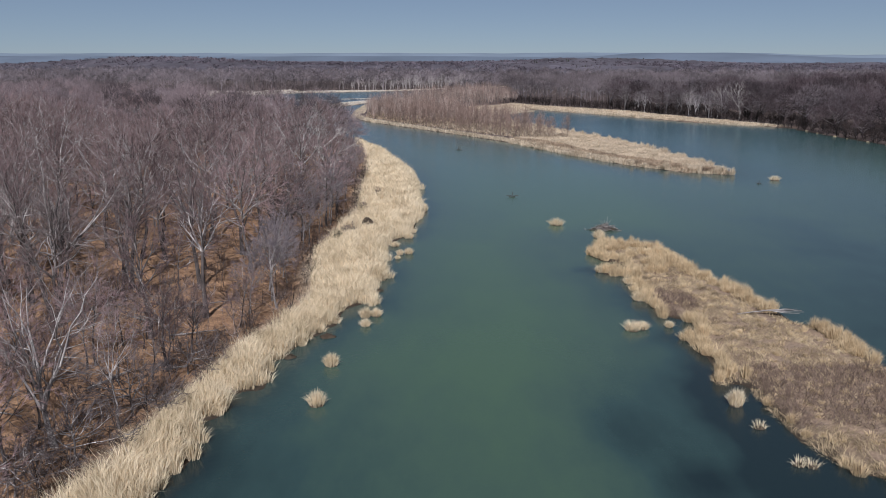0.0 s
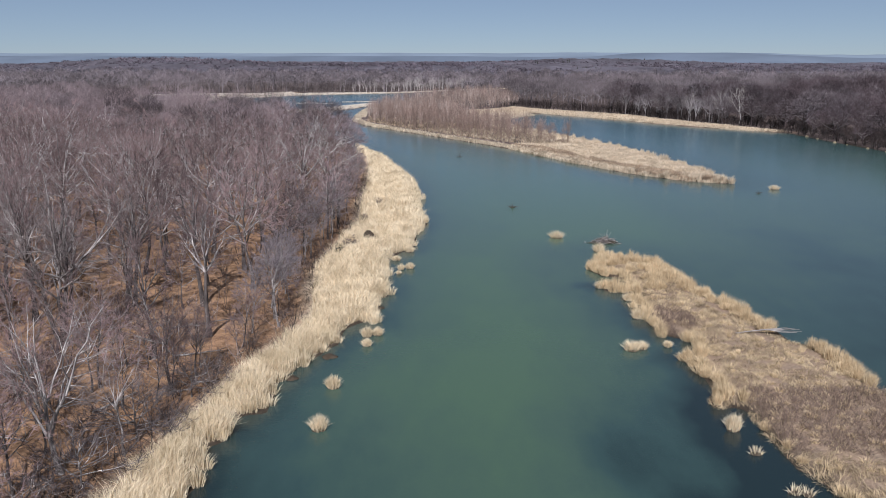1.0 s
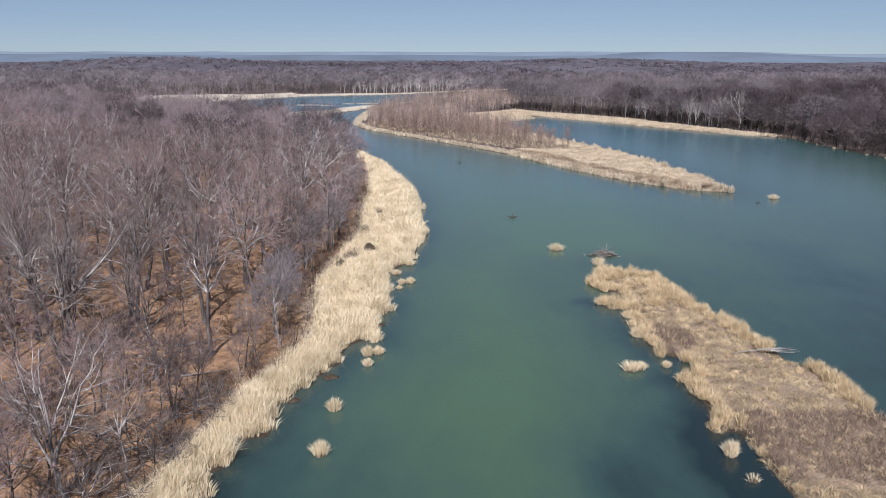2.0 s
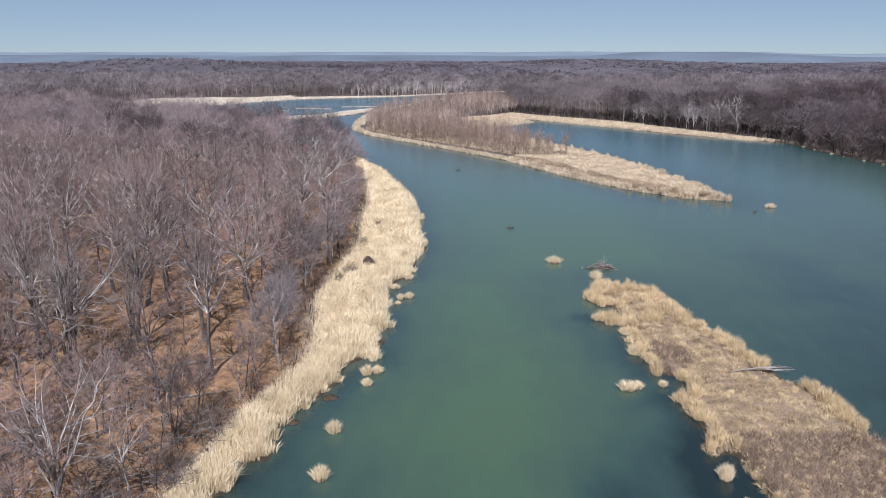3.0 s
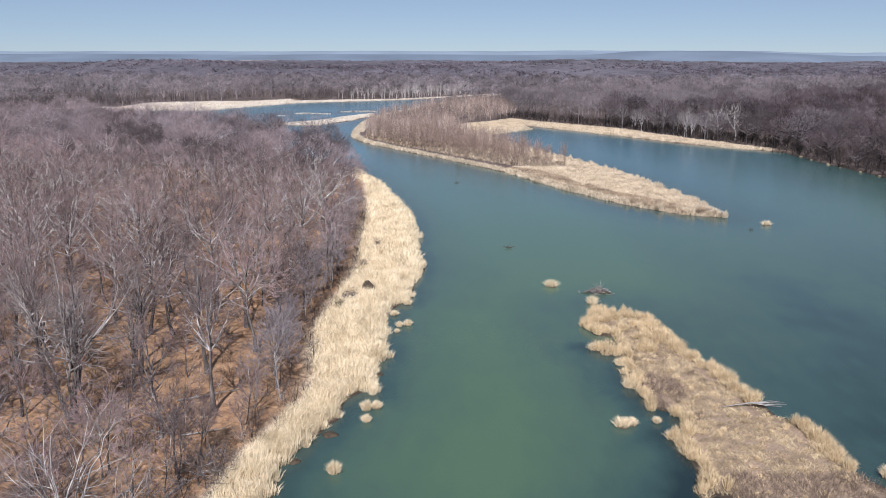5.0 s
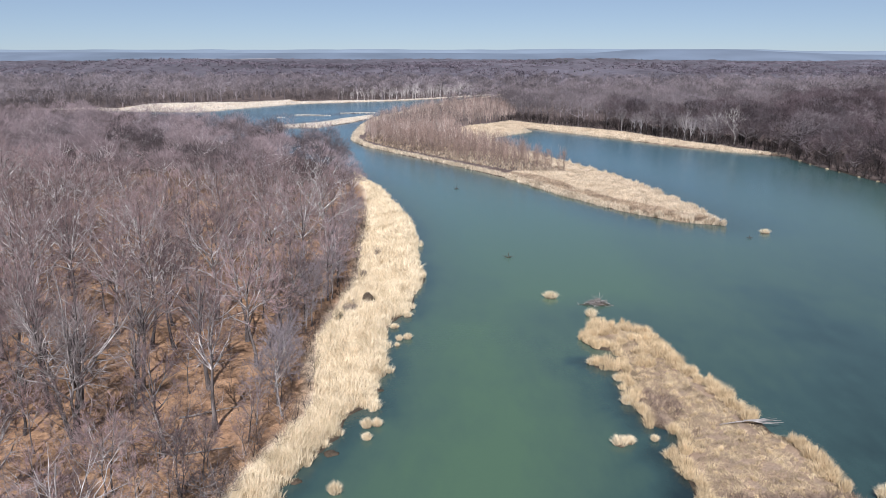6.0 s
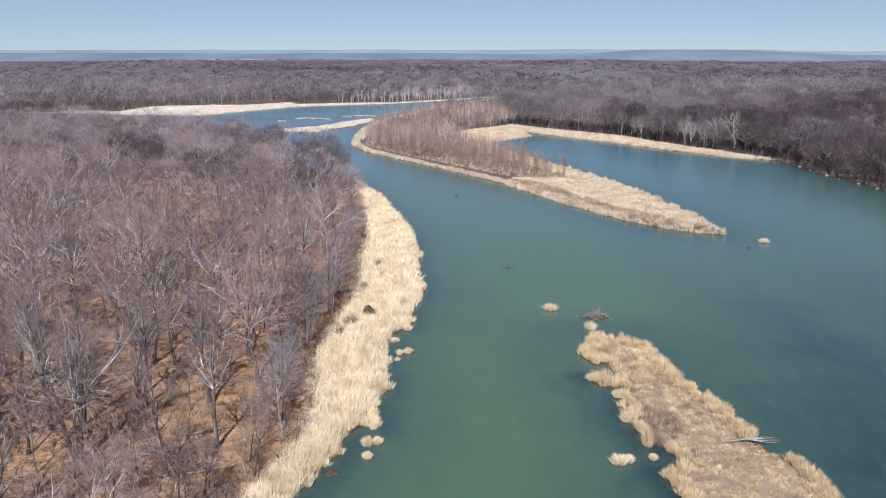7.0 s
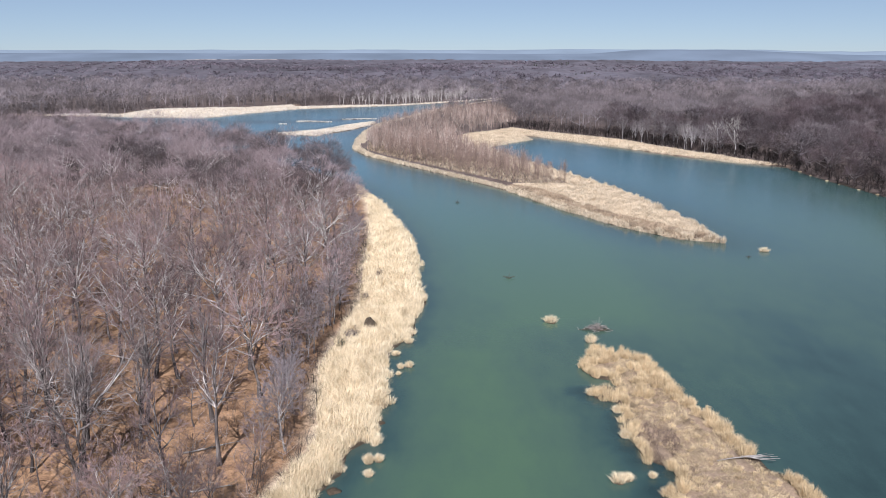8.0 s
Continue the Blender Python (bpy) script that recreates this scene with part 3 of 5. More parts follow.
silt_and_shade = silt_and_shade - (0.5 * step(70, 58, WY) + 0.34) * step(4.0, 0.6, by_island) * (WX < 28) * (WY < 108) - 0.25 * step(4.0, 0.5, off + 1.2 * waves(WX, WY, 4, 98, 2)) * (WX < 5)
# weight of the painted sky blue: grows with distance, less by the right bank
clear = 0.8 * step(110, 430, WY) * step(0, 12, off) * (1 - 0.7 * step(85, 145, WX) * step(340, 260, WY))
nw = len(wx)
q = (np.arange(len(wy) - 1)[:, None] * nw + np.arange(nw - 1)[None]).ravel()
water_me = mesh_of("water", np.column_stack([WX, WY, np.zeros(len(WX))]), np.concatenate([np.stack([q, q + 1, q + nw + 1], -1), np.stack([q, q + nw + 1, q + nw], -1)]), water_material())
sat = water_me.color_attributes.new("silt_and_shade", "FLOAT_COLOR", "POINT")
sat.data.foreach_set("color", np.column_stack([silt_and_shade, clear, silt_and_shade, np.ones(len(silt_and_shade))]).astype(np.float32).ravel())
water = tagged(new("water", water_me), "calm murky green river water with faint ripples", "water", kind="structure")


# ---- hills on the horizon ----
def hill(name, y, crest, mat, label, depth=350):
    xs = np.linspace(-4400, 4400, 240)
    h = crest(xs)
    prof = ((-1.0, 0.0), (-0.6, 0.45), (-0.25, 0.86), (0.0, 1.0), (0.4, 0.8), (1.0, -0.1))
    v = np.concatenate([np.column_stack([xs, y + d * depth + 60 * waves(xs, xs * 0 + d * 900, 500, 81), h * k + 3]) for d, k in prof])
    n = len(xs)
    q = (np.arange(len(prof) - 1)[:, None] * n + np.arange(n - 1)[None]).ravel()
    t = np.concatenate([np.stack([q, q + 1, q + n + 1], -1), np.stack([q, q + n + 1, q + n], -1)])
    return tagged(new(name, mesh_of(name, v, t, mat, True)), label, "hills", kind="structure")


hill("backdrop_1", 4480, lambda x: 58 + 4 * waves(x, x * 0, 700, 12) + 3 * waves(x, x * 0, 150, 13) - 9 * step(1600, 1900, x), HILL, "hills along the horizon with haze painted as blue")
hill("backdrop_2", 4000, lambda x: 40 + 6 * waves(x, x * 0, 800, 14) + 15 * step(650, 900, x) * step(1600, 1300, x) - 10 * step(1500, 1900, x), HILL_NEAR, "low wooded ridge with haze painted as blue-grey")
fx = np.linspace(-1060, -470, 40)
fv = np.concatenate([np.column_stack([fx, np.full(40, 3560 + 8 * k), 14.5 + k * (3.0 + 2.6 * waves(fx, fx * 0, 90, 15))]) for k in (0, 1)])
fq = np.arange(39)
tagged(new("backdrop_3", mesh_of("backdrop_3", fv, np.concatenate([np.stack([fq, fq + 1, fq + 41], -1), np.stack([fq, fq + 41, fq + 40], -1)]), FIELD)),
       "pale bare field below the hills", "field", kind="structure")


# ---- trees ----
def tree_arrays(height, radius, r0, limbs, boughs, twigs, subs, sides=(7, 5), twig_r=0.022, low=0.3, upright=0.35, lean=0.04, stout=0.55):
    """A bare tree: (trunk and limbs, crown of boughs and twigs)."""
    wood, crown = Soup(), Soup()
    top = height * 0.82
    zs = np.linspace(0, top, 7)
    drift = np.cumsum(RNG.normal(0, height * 0.011, (7, 2)), axis=0) + zs[:, None] * RNG.normal(0, lean, 2)
    drift[0] = 0
    trunk = np.column_stack([drift, zs])
    trunk[0, 2] = -0.3
    rad = r0 * (1 - 0.8 * (zs / (height * 0.85)) ** 0.9)
    rad[0] *= 1.35
    wood.add(*tube(trunk, rad, sides[0]))
    bough_base, bough_vec, bough_r = [], [], []
    az = RNG.uniform(0, 6.28)
    for i in range(limbs):
        f = low + (0.97 - low) * (i + RNG.uniform(0, 0.8)) / limbs
        az += 2.4 + RNG.normal(0, 0.4)
        z = f * top
        k = min(int(f * 6), 5)
        u = f * 6 - k
        p0 = trunk[k] * (1 - u) + trunk[k + 1] * u
        el = radians(RNG.uniform(2, 34) + 34 * f)
        out = np.array([math.cos(az) * math.cos(el), math.sin(az) * math.cos(el), math.sin(el)])
        reach = radius * RNG.uniform(0.75, 1.2) * (1.15 - 0.5 * abs(f - 0.45))
        reach = min(reach, (height * 1.02 - z) / max(0.3, math.sin(el) + 0.25))
        s = np.linspace(0, 1, 6)
        limb = p0 + out * (reach * s)[:, None] + np.array([0, 0, 1]) * (reach * upright * s ** 2)[:, None]
        limb += np.cumsum(RNG.normal(0, reach * 0.05, (6, 3)), axis=0) * (s > 0)[:, None]
        lr = max(r0 * stout * (1 - 0.75 * f) * RNG.uniform(0.7, 1.1), 0.03) * (1 - 0.85 * s)
        wood.add(*tube(limb, lr, sides[1]))
        nb = boughs
        bs = np.sort(RNG.uniform(0.22, 1.0, nb))
        kk = np.minimum((bs * 5).astype(int), 4)
        uu = (bs * 5 - kk)[:, None]
        b0 = limb[kk] * (1 - uu) + limb[kk + 1] * uu
        along = unit(limb[kk + 1] - limb[kk])
        d = unit(along * 0.75 + RNG.normal(0, 0.6, (nb, 3)) + np.array([0, 0, 0.18]))
        ln = reach * RNG.uniform(0.28, 0.55, nb) * (1.15 - 0.5 * bs)
        bough_base.append(b0), bough_vec.append(d * ln[:, None]), bough_r.append(np.maximum(lr[0] * 0.42 * (1 - 0.6 * bs), 0.016))
    # boughs at the leader's tip
    n = boughs * 2
    f = RNG.uniform(0.55, 1.0, n)
    k = np.minimum((f * 6).astype(int), 5)
    b0 = trunk[k] * (1 - (f * 6 - k))[:, None] + trunk[k + 1] * (f * 6 - k)[:, None]
    d = unit(RNG.normal(0, 0.6, (n, 3)) + np.array([0, 0, 0.75]))
    bough_base.append(b0), bough_vec.append(d * (height * RNG.uniform(0.1, 0.2, n))[:, None]), bough_r.append(np.full(n, max(0.02, r0 * 0.12)))
    B, V, R = np.concatenate(bough_base), np.concatenate(bough_vec), np.concatenate(bough_r)
    lift = np.column_stack([np.zeros(len(B)), np.zeros(len(B)), np.linalg.norm(V, axis=1) * 0.16])
    crown.add(*bent_spikes(B, V + lift, np.maximum(R, twig_r * 1.2), lift))

    def sprout(B, V, count, ratio, spread, rr):
        n = len(B) * count
        s = RNG.uniform(0.15, 1.0, n)
        idx = np.repeat(np.arange(len(B)), count)
        base = B[idx] + V[idx] * s[:, None]
        ln = np.linalg.norm(V[idx], axis=1) * RNG.uniform(0.6, 1.3, n) * ratio
        d = unit(unit(V[idx]) * 0.8 + RNG.normal(0, spread, (n, 3)) + np.array([0, 0, 0.12]))
        vec = d * ln[:, None]
        crown.add(*spikes(base, vec, np.full(n, rr) * RNG.uniform(0.7, 1.2, n)))
        return base, vec

    if twigs:
        T, W = sprout(B, V, twigs, 0.55, 0.62, twig_r)
        if subs:
            sprout(T, W, subs, 0.62, 0.7, twig_r * 0.75)
    return wood, crown


def oak_arrays(height, radius, r0, limbs, seconds, thirds, twigs, low=0.28, lean=0.04, crook=0.06, twig_r=0.02, sides=(7, 5, 3), high=0.55, top=0.47, weep=0.1, straight=False, spring=(0.42, 0.7)):
    """A bare spreading tree: (crooked trunk, limbs that arch out to a dome with branches on them, crown of boughs and twigs)."""
    stem, wood, crown = Soup(), Soup(), Soup()
    m = 9
    zs = np.linspace(0, height * 0.86, m)
    drift = np.cumsum(RNG.normal(0, height * 0.012, (m, 2)), axis=0) + zs[:, None] * RNG.normal(0, lean, 2)
    drift[0] = 0
    trunk = np.column_stack([drift, zs])
    trunk[0, 2] = -0.3
    rad = r0 * np.maximum(1 - 0.93 * (zs / (height * 0.86)) ** 0.8, 0.06)
    rad[0] *= 1.4
    stem.add(*tube(trunk, rad, sides[0]))
    centre = np.array([*drift[m // 2], height * high])
    half = np.array([radius, radius, height * top])
    BB, BV, BR = [], [], []
    az = RNG.uniform(0, 6.28)
    for i in range(limbs):
        az += 2.4 + RNG.normal(0, 0.35)
        up = -0.05 + 1.0 * (i + RNG.uniform(0, 1)) / limbs
        up = min(up, 0.95)
        flat = math.sqrt(1 - up * up)
        tip = centre + np.array([math.cos(az) * flat, math.sin(az) * flat, up]) * half * RNG.uniform(0.75, 1.08)
        z0 = min(max(tip[2] * RNG.uniform(*spring), low * height), height * 0.78)
        f = z0 / (height * 0.86) * (m - 1)
        k = min(int(f), m - 2)
        p0 = trunk[k] * (1 - f + k) + trunk[k + 1] * (f - k)
        way = tip - p0
        reach = float(np.linalg.norm(way))
        t = np.linspace(0, 1, 8)[:, None]
        out = np.array([math.cos(az), math.sin(az), 0.0])
        ctrl = p0 + way * 0.45 + out * reach * RNG.uniform(0.0, 0.16) + np.array([0, 0, reach * RNG.uniform(-0.12, 0.1)])
        limb = p0 * (1 - t) ** 2 + ctrl * 2 * t * (1 - t) + tip * t * t
        limb = limb + np.cumsum(RNG.normal(0, reach * crook * 0.5, (8, 3)), axis=0) * t
        lr0 = max(min(r0 * RNG.uniform(0.38, 0.62), rad[k] * 0.9), r0 * 0.2)
        lr = lr0 * (1 - 0.9 * t[:, 0] ** 0.8)
        wood.add(*tube(limb, lr, sides[1]))
        for bs in np.sort(RNG.uniform(0.22, 0.98, seconds)):
            k = min(int(bs * 7), 6)
            b0 = limb[k] + (limb[k + 1] - limb[k]) * (bs * 7 - k)
            a = unit((limb[k + 1] - limb[k])[None])[0]
            o = unit((b0 - centre)[None] / half)[0]
            d = unit((a * 0.55 + o * 0.45 + RNG.normal(0, 0.5, 3) + np.array([0, 0, 0.12]))[None])[0]
            ln = reach * RNG.uniform(0.25, 0.55) * (1.12 - 0.55 * bs)
            u = np.linspace(0, 1, 4)[:, None]
            br = b0 + d * ln * u + np.array([0, 0, 1.0]) * ln * RNG.uniform(-weep, 0.22) * u * u
            br = br + np.cumsum(RNG.normal(0, ln * crook * 0.8, (4, 3)), axis=0) * u
            w0 = max(lr0 * 0.5 * (1 - 0.75 * bs), twig_r * 1.3)
            wood.add(*tube(br, w0 * (1 - 0.75 * u[:, 0]), sides[2], False))
            q = RNG.uniform(0.15, 1.0, thirds)
            kk = np.minimum((q * 3).astype(int), 2)
            BB.append(br[kk] + (br[kk + 1] - br[kk]) * (q * 3 - kk)[:, None])
            al = unit(br[kk + 1] - br[kk])
            BV.append(unit(al * 0.7 + RNG.normal(0, 0.5, (thirds, 3)) + np.array([0, 0, 0.15])) * (ln * RNG.uniform(0.3, 0.7, (thirds, 1))))
            BR.append(np.maximum(w0 * 0.5 * (1 - 0.5 * q), twig_r))
    n = 6 + limbs
    f = RNG.uniform(m * 0.55, m - 1.001, n)
    k = f.astype(int)
    BB.append(trunk[k] + (trunk[k + 1] - trunk[k]) * (f - k)[:, None])
    BV.append(unit(RNG.normal(0, 0.6, (n, 3)) + np.array([0, 0, 0.6])) * (height * RNG.uniform(0.08, 0.17, (n, 1))))
    BR.append(np.full(n, twig_r * 1.4))
    B, V, R = np.concatenate(BB), np.concatenate(BV), np.concatenate(BR)
    lift = np.column_stack([RNG.normal(0, 0.08, (len(B), 2)), RNG.uniform(-0.1, 0.2, len(B))]) * np.linalg.norm(V, axis=1)[:, None]
    crown.add(*(spikes(B, V, R) if straight else bent_spikes(B, V, R, lift)))
    n = len(B) * twigs
    i = np.repeat(np.arange(len(B)), twigs)
    base = B[i] + V[i] * RNG.uniform(0.3, 1.0, (n, 1)) - lift[i] * (0.0 if straight else 0.3)
    out = unit((base - centre) / half)
    d = unit(unit(V[i]) * 0.45 + out * 0.55 + RNG.normal(0, 0.38, (n, 3)) + np.array([0, 0, 0.3]))
    crown.add(*slivers(base, d * (np.linalg.norm(V[i], axis=1) * RNG.uniform(0.35, 0.9, n))[:, None], twig_r * 0.85 * RNG.uniform(0.7, 1.25, n)))
    return stem, wood, crown


def light_tree(height, radius, limbs, boughs, twigs, r0, low=0.25, dome=0.36, mid=0.62, fan=0.35, stem_tone=0.1, inner=0.45, sprig=(0.22, 0.5), belly=-0.35, lobes=7, rise=0.25, stout=0.36):
    """A simpler bare tree for the woods farther off: trunk, limbs, boughs, and twigs that fill a lobed dome."""
    out = Soup()
    out.add(*bent_spikes(np.array([[0, 0, -0.4]]), np.array([[*RNG.normal(0, 0.5, 2), height * 0.9]]), np.array([r0 * 1.6]), RNG.normal(0, 0.25, (1, 3))))
    stem = out.n
    centre = np.array([0, 0, height * mid])
    half = np.array([radius, radius, height * dome])
    heads = unit(RNG.normal(0, 1, (lobes, 3)) + np.array([0, 0, 0.4]))

    def shell(n, inner):
        az, up = RNG.uniform(0, 2 * np.pi, n), RNG.uniform(belly, 1, n)
        flat = np.sqrt(np.clip(1 - up * up, 0, 1))
        d = np.column_stack([np.cos(az) * flat, np.sin(az) * flat, up])
        lobe = np.max(d @ heads.T, axis=1)
        reach = 0.62 + 0.42 * step(0.45, 0.98, lobe)
        return d * (RNG.uniform(inner, 1.0, n) * reach)[:, None], d

    k = np.arange(limbs)
    az = k * 2.4 + RNG.normal(0, 0.3, limbs)
    up = RNG.uniform(min(belly, 0.1), 0.9, limbs)
    flat = np.sqrt(np.clip(1 - up * up, 0.1, 1))
    tip = centre + np.column_stack([np.cos(az) * flat, np.sin(az) * flat, up]) * half * RNG.uniform(0.7, 0.95, (limbs, 1))
    B = np.column_stack([RNG.normal(0, 0.1, (limbs, 2)), height * RNG.uniform(low, low + 0.3, limbs)])
    V = tip - B
    out.add(*bent_spikes(B, V, np.full(limbs, r0 * 0.95), np.column_stack([np.zeros((limbs, 2)), np.abs(V[:, 2]) * 0.25])))
    i = RNG.integers(0, limbs, boughs)
    b0 = B[i] + V[i] * RNG.uniform(0.35, 0.95, (boughs, 1))
    q, d = shell(boughs, 0.75)
    to = centre + q * half - b0
    v = to * np.minimum(1, radius * 0.75 / (np.linalg.norm(to, axis=1, keepdims=True) + 1e-6))
    woody = out.n
    out.add(*spikes(b0, v, r0 * 0.5 * RNG.uniform(0.7, 1.3, boughs)))
    if twigs:
        q, d = shell(twigs, inner)
        v = unit(d + RNG.normal(0, fan, (twigs, 3)) * 1.5 + np.array([0, 0, rise])) * (radius * RNG.uniform(*sprig, (twigs, 1)))
        out.add(*slivers(centre + q * half - v * 0.5, v, r0 * stout * RNG.uniform(0.7, 1.3, twigs)))
    v, t = out.arrays()
    return v, t, np.where(np.arange(len(v)) < stem, stem_tone, (np.arange(len(v)) < woody) * 1.0)


def near_tree(name, label, wood_mat, twig_mat, trunk_mat=None, **shape):
    """A tree with its parts, built once at the origin; the trunk's bark may be rougher and painted darker than its
    limbs.
    """
    ob = new(name)
    if "seconds" in shape:
        stem, wood, crown = oak_arrays(**shape)
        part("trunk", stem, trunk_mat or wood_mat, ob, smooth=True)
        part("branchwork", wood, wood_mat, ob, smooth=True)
    else:
        wood, crown = tree_arrays(**shape)
        part("trunk", wood, wood_mat, ob, smooth=True)
    part("crown", crown, twig_mat, ob)
    return tagged(ob, label, "tree")


def scatter(x0, x1, y0, y1, gap, seed, jitter=0.42):
    r = np.random.default_rng(seed)
    xs, ys = np.meshgrid(np.arange(x0, x1, gap), np.arange(y0, y1, gap))
    xs = xs + (np.arange(xs.shape[0])[:, None] % 2) * gap * 0.5
    p = np.column_stack([xs.ravel(), ys.ravel()]) + r.uniform(-jitter, jitter, (xs.size, 2)) * gap
    return p


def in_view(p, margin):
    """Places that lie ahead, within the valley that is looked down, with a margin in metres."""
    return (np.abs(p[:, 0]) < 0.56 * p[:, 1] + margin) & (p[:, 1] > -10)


def planted(shapes, places, zs, turns, sizes, widths, tones):
    """One mesh out of many copies of some tree shapes; with each vertex its tree's tone and whether it is a limb."""
    out, shade = Soup(), []
    pick = RNG.integers(0, len(shapes), len(places))
    for k, (v, t, woody) in enumerate(shapes):
        sel = np.where(pick == k)[0]
        if not len(sel):
            continue
        c, s = np.cos(turns[sel]), np.sin(turns[sel])
        sx = sizes[sel] * widths[sel]
        X = v[None, :, 0] * sx[:, None]
        Y = v[None, :, 1] * sx[:, None]
        W = np.empty((len(sel), len(v), 3))
        W[..., 0] = X * c[:, None] - Y * s[:, None] + places[sel, 0:1]
        W[..., 1] = X * s[:, None] + Y * c[:, None] + places[sel, 1:2]
        W[..., 2] = v[None, :, 2] * sizes[sel][:, None] + zs[sel][:, None]
        T = (t[None] + (np.arange(len(sel)) * len(v))[:, None, None]).reshape(-1, 3)
        out.add(W.reshape(-1, 3), T)
        shade.append(np.column_stack([np.repeat(tones[sel], len(v)), np.tile(woody, len(sel))]))
    return (*out.arrays(), np.concatenate(shade))


def woods(name, label, shapes, p, mat, size=(0.68, 1.18), broad=1.0, category="woods", smooth=False):
    z = ground_height(p[:, 0], p[:, 1])
    n = len(p)
    tones = np.clip(0.5 + 0.4 * RNG.normal(0, 1, n) + 0.4 * waves(p[:, 0], p[:, 1], 130, 91), 0, 1)
    v, t, shade = planted(shapes, p, z, RNG.uniform(0, 6.28, n), RNG.uniform(*size, n), broad * RNG.uniform(0.85, 1.15, n), tones)
    return tagged(new(name, mesh_of(name, v, t, mat, smooth, shade)), label, category, kind="stuff")


# shapes for the near woods
KINDS = [
    dict(height=16.0, radius=5.8, r0=0.27, limbs=11, low=0.36, crook=0.08, high=0.6, top=0.42),
    dict(height=15.0, radius=4.8, r0=0.23, limbs=11, low=0.34, high=0.6, top=0.42),
    dict(height=16.5, radius=4.4, r0=0.25, limbs=11, low=0.4, high=0.62, top=0.4),
    dict(height=14.0, radius=5.8, r0=0.22, limbs=11, low=0.22, crook=0.09, lean=0.09, weep=0.25),
    dict(height=12.0, radius=4.0, r0=0.16, limbs=10, low=0.2, lean=0.08),
    dict(height=17.0, radius=7.2, r0=0.34, limbs=14, low=0.36, crook=0.09, high=0.6, top=0.42),
    dict(height=8.5, radius=3.2, r0=0.09, limbs=9, low=0.1, lean=0.1),
]
SLIM = dict(radius=(3.9, 3.1, 2.7, 4.2, 2.6, 4.6, 2.0), low=(0.42, 0.4, 0.45, 0.3, 0.25, 0.4, 0.12))
FINE, COARSE = dict(seconds=7, thirds=5, twigs=8, twig_r=0.0125, straight=True), dict(seconds=6, thirds=3, twigs=11, twig_r=0.021, sides=(6, 3, 3), straight=True)
TREE_LABELS = ["tall bare grey hardwood tree standing in leaf litter", "slender bare hardwood tree with a high crown",
               "tall bare tree with upswept grey limbs", "bare forked tree with spreading grey limbs",
               "slim young bare tree with upright twigs", "broad old bare tree with wide grey limbs", "thin bare sapling with fine twigs"]
near = np.concatenate([scatter(-90, -15, 24, 96, 6.4, 11), scatter(-150, -15, 96, 202, 6.8, 10)])
clear = signed(LEFT_REEDS, near[:, 0], near[:, 1]) < -2.2
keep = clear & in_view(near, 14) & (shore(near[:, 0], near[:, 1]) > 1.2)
glade = waves(near[:, 0], near[:, 1], 16, 31) < 0.42
opening = (np.hypot((near[:, 0] + 26) / 7.5, (near[:, 1] - 84) / 17) < 1) & (waves(near[:, 0], near[:, 1], 5, 34) < 0.35)
near = near[keep & glade & ~opening]
HEROES = [(-37.8, 80.5, 14, 1.0, 0.4), (-28.0, 95.0, 2, 1.0, 1.9), (-24.5, 84.0, 2, 0.95, 3.0), (-28.0, 77.5, 4, 1.1, 0.2), (-37.0, 63.0, 1, 0.9, 5.2), (-29.0, 47.0, 0, 0.9, 1.0), (-26.6, 54.3, 16, 1.15, 2.5), (-23.4, 57.3, 17, 1.0, 0.6),
          (-24.3, 52.5, 15, 0.9, 0.3), (-23.2, 59.5, 15, 1.0, 2.1), (-26.0, 47.5, 15, 0.8, 4.0), (-21.6, 68.0, 15, 0.75, 5.0), (-36.0, 57.5, 4, 1.0, 1.2), (-32.0, 62.5, 6, 1.1, 0.2), (-34.0, 52.5, 6, 1.2, 2.2), (-40.0, 66.5, 1, 0.95, 3.2), (-30.5, 69.0, 6, 0.9, 4.4)]
hero_xy = np.array([h[:2] for h in HEROES])
apart = np.hypot(near[:, None, 0] - hero_xy[None, :, 0], near[:, None, 1] - hero_xy[None, :, 1])
near = near[(np.hypot(near[:, 0] + 22, near[:, 1] - 161) > 7.5) & (np.min(apart, axis=1) > 3.6) & (apart[:, 0] > 6.5) & (np.hypot(near[:, 0] + 33.5, near[:, 1] - 71.5) > 5.5)]


def old_tree():
    """Three stems that part above one foot, each with its own crooked limbs."""
    ob = new("bare_tree")
    stem, wood, crown = Soup(), Soup(), Soup()
    for tilt, az, height, radius, r0, shift in ((7, 20, 17.5, 5.2, 0.36, 0.0), (15, 150, 16.0, 4.8, 0.28, 0.35), (13, 265, 15.0, 4.6, 0.26, 0.4)):
        st, w, c = oak_arrays(height, radius, r0, 9, 7, 5, 6, low=0.34, lean=0.02, crook=0.14, twig_r=0.015, high=0.66, top=0.36, spring=(0.45, 0.78))
        turn = np.array(Euler((0, radians(tilt), radians(az))).to_matrix())
        for soup, piece in ((stem, st), (wood, w), (crown, c)):
            v, t = piece.arrays()
            soup.add(v @ turn.T + turn @ np.array([shift, 0, 0]) * np.array([1, 1, 0]), t)
    part("trunk", stem, DARK_BARK, ob, "furrowed trunks with crown shade in their dark bark", smooth=True)
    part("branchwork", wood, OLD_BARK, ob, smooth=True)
    part("crown", crown, OLD_TWIG, ob)
    return tagged(ob, "broad old bare tree with three stems and pale crooked limbs", "tree")


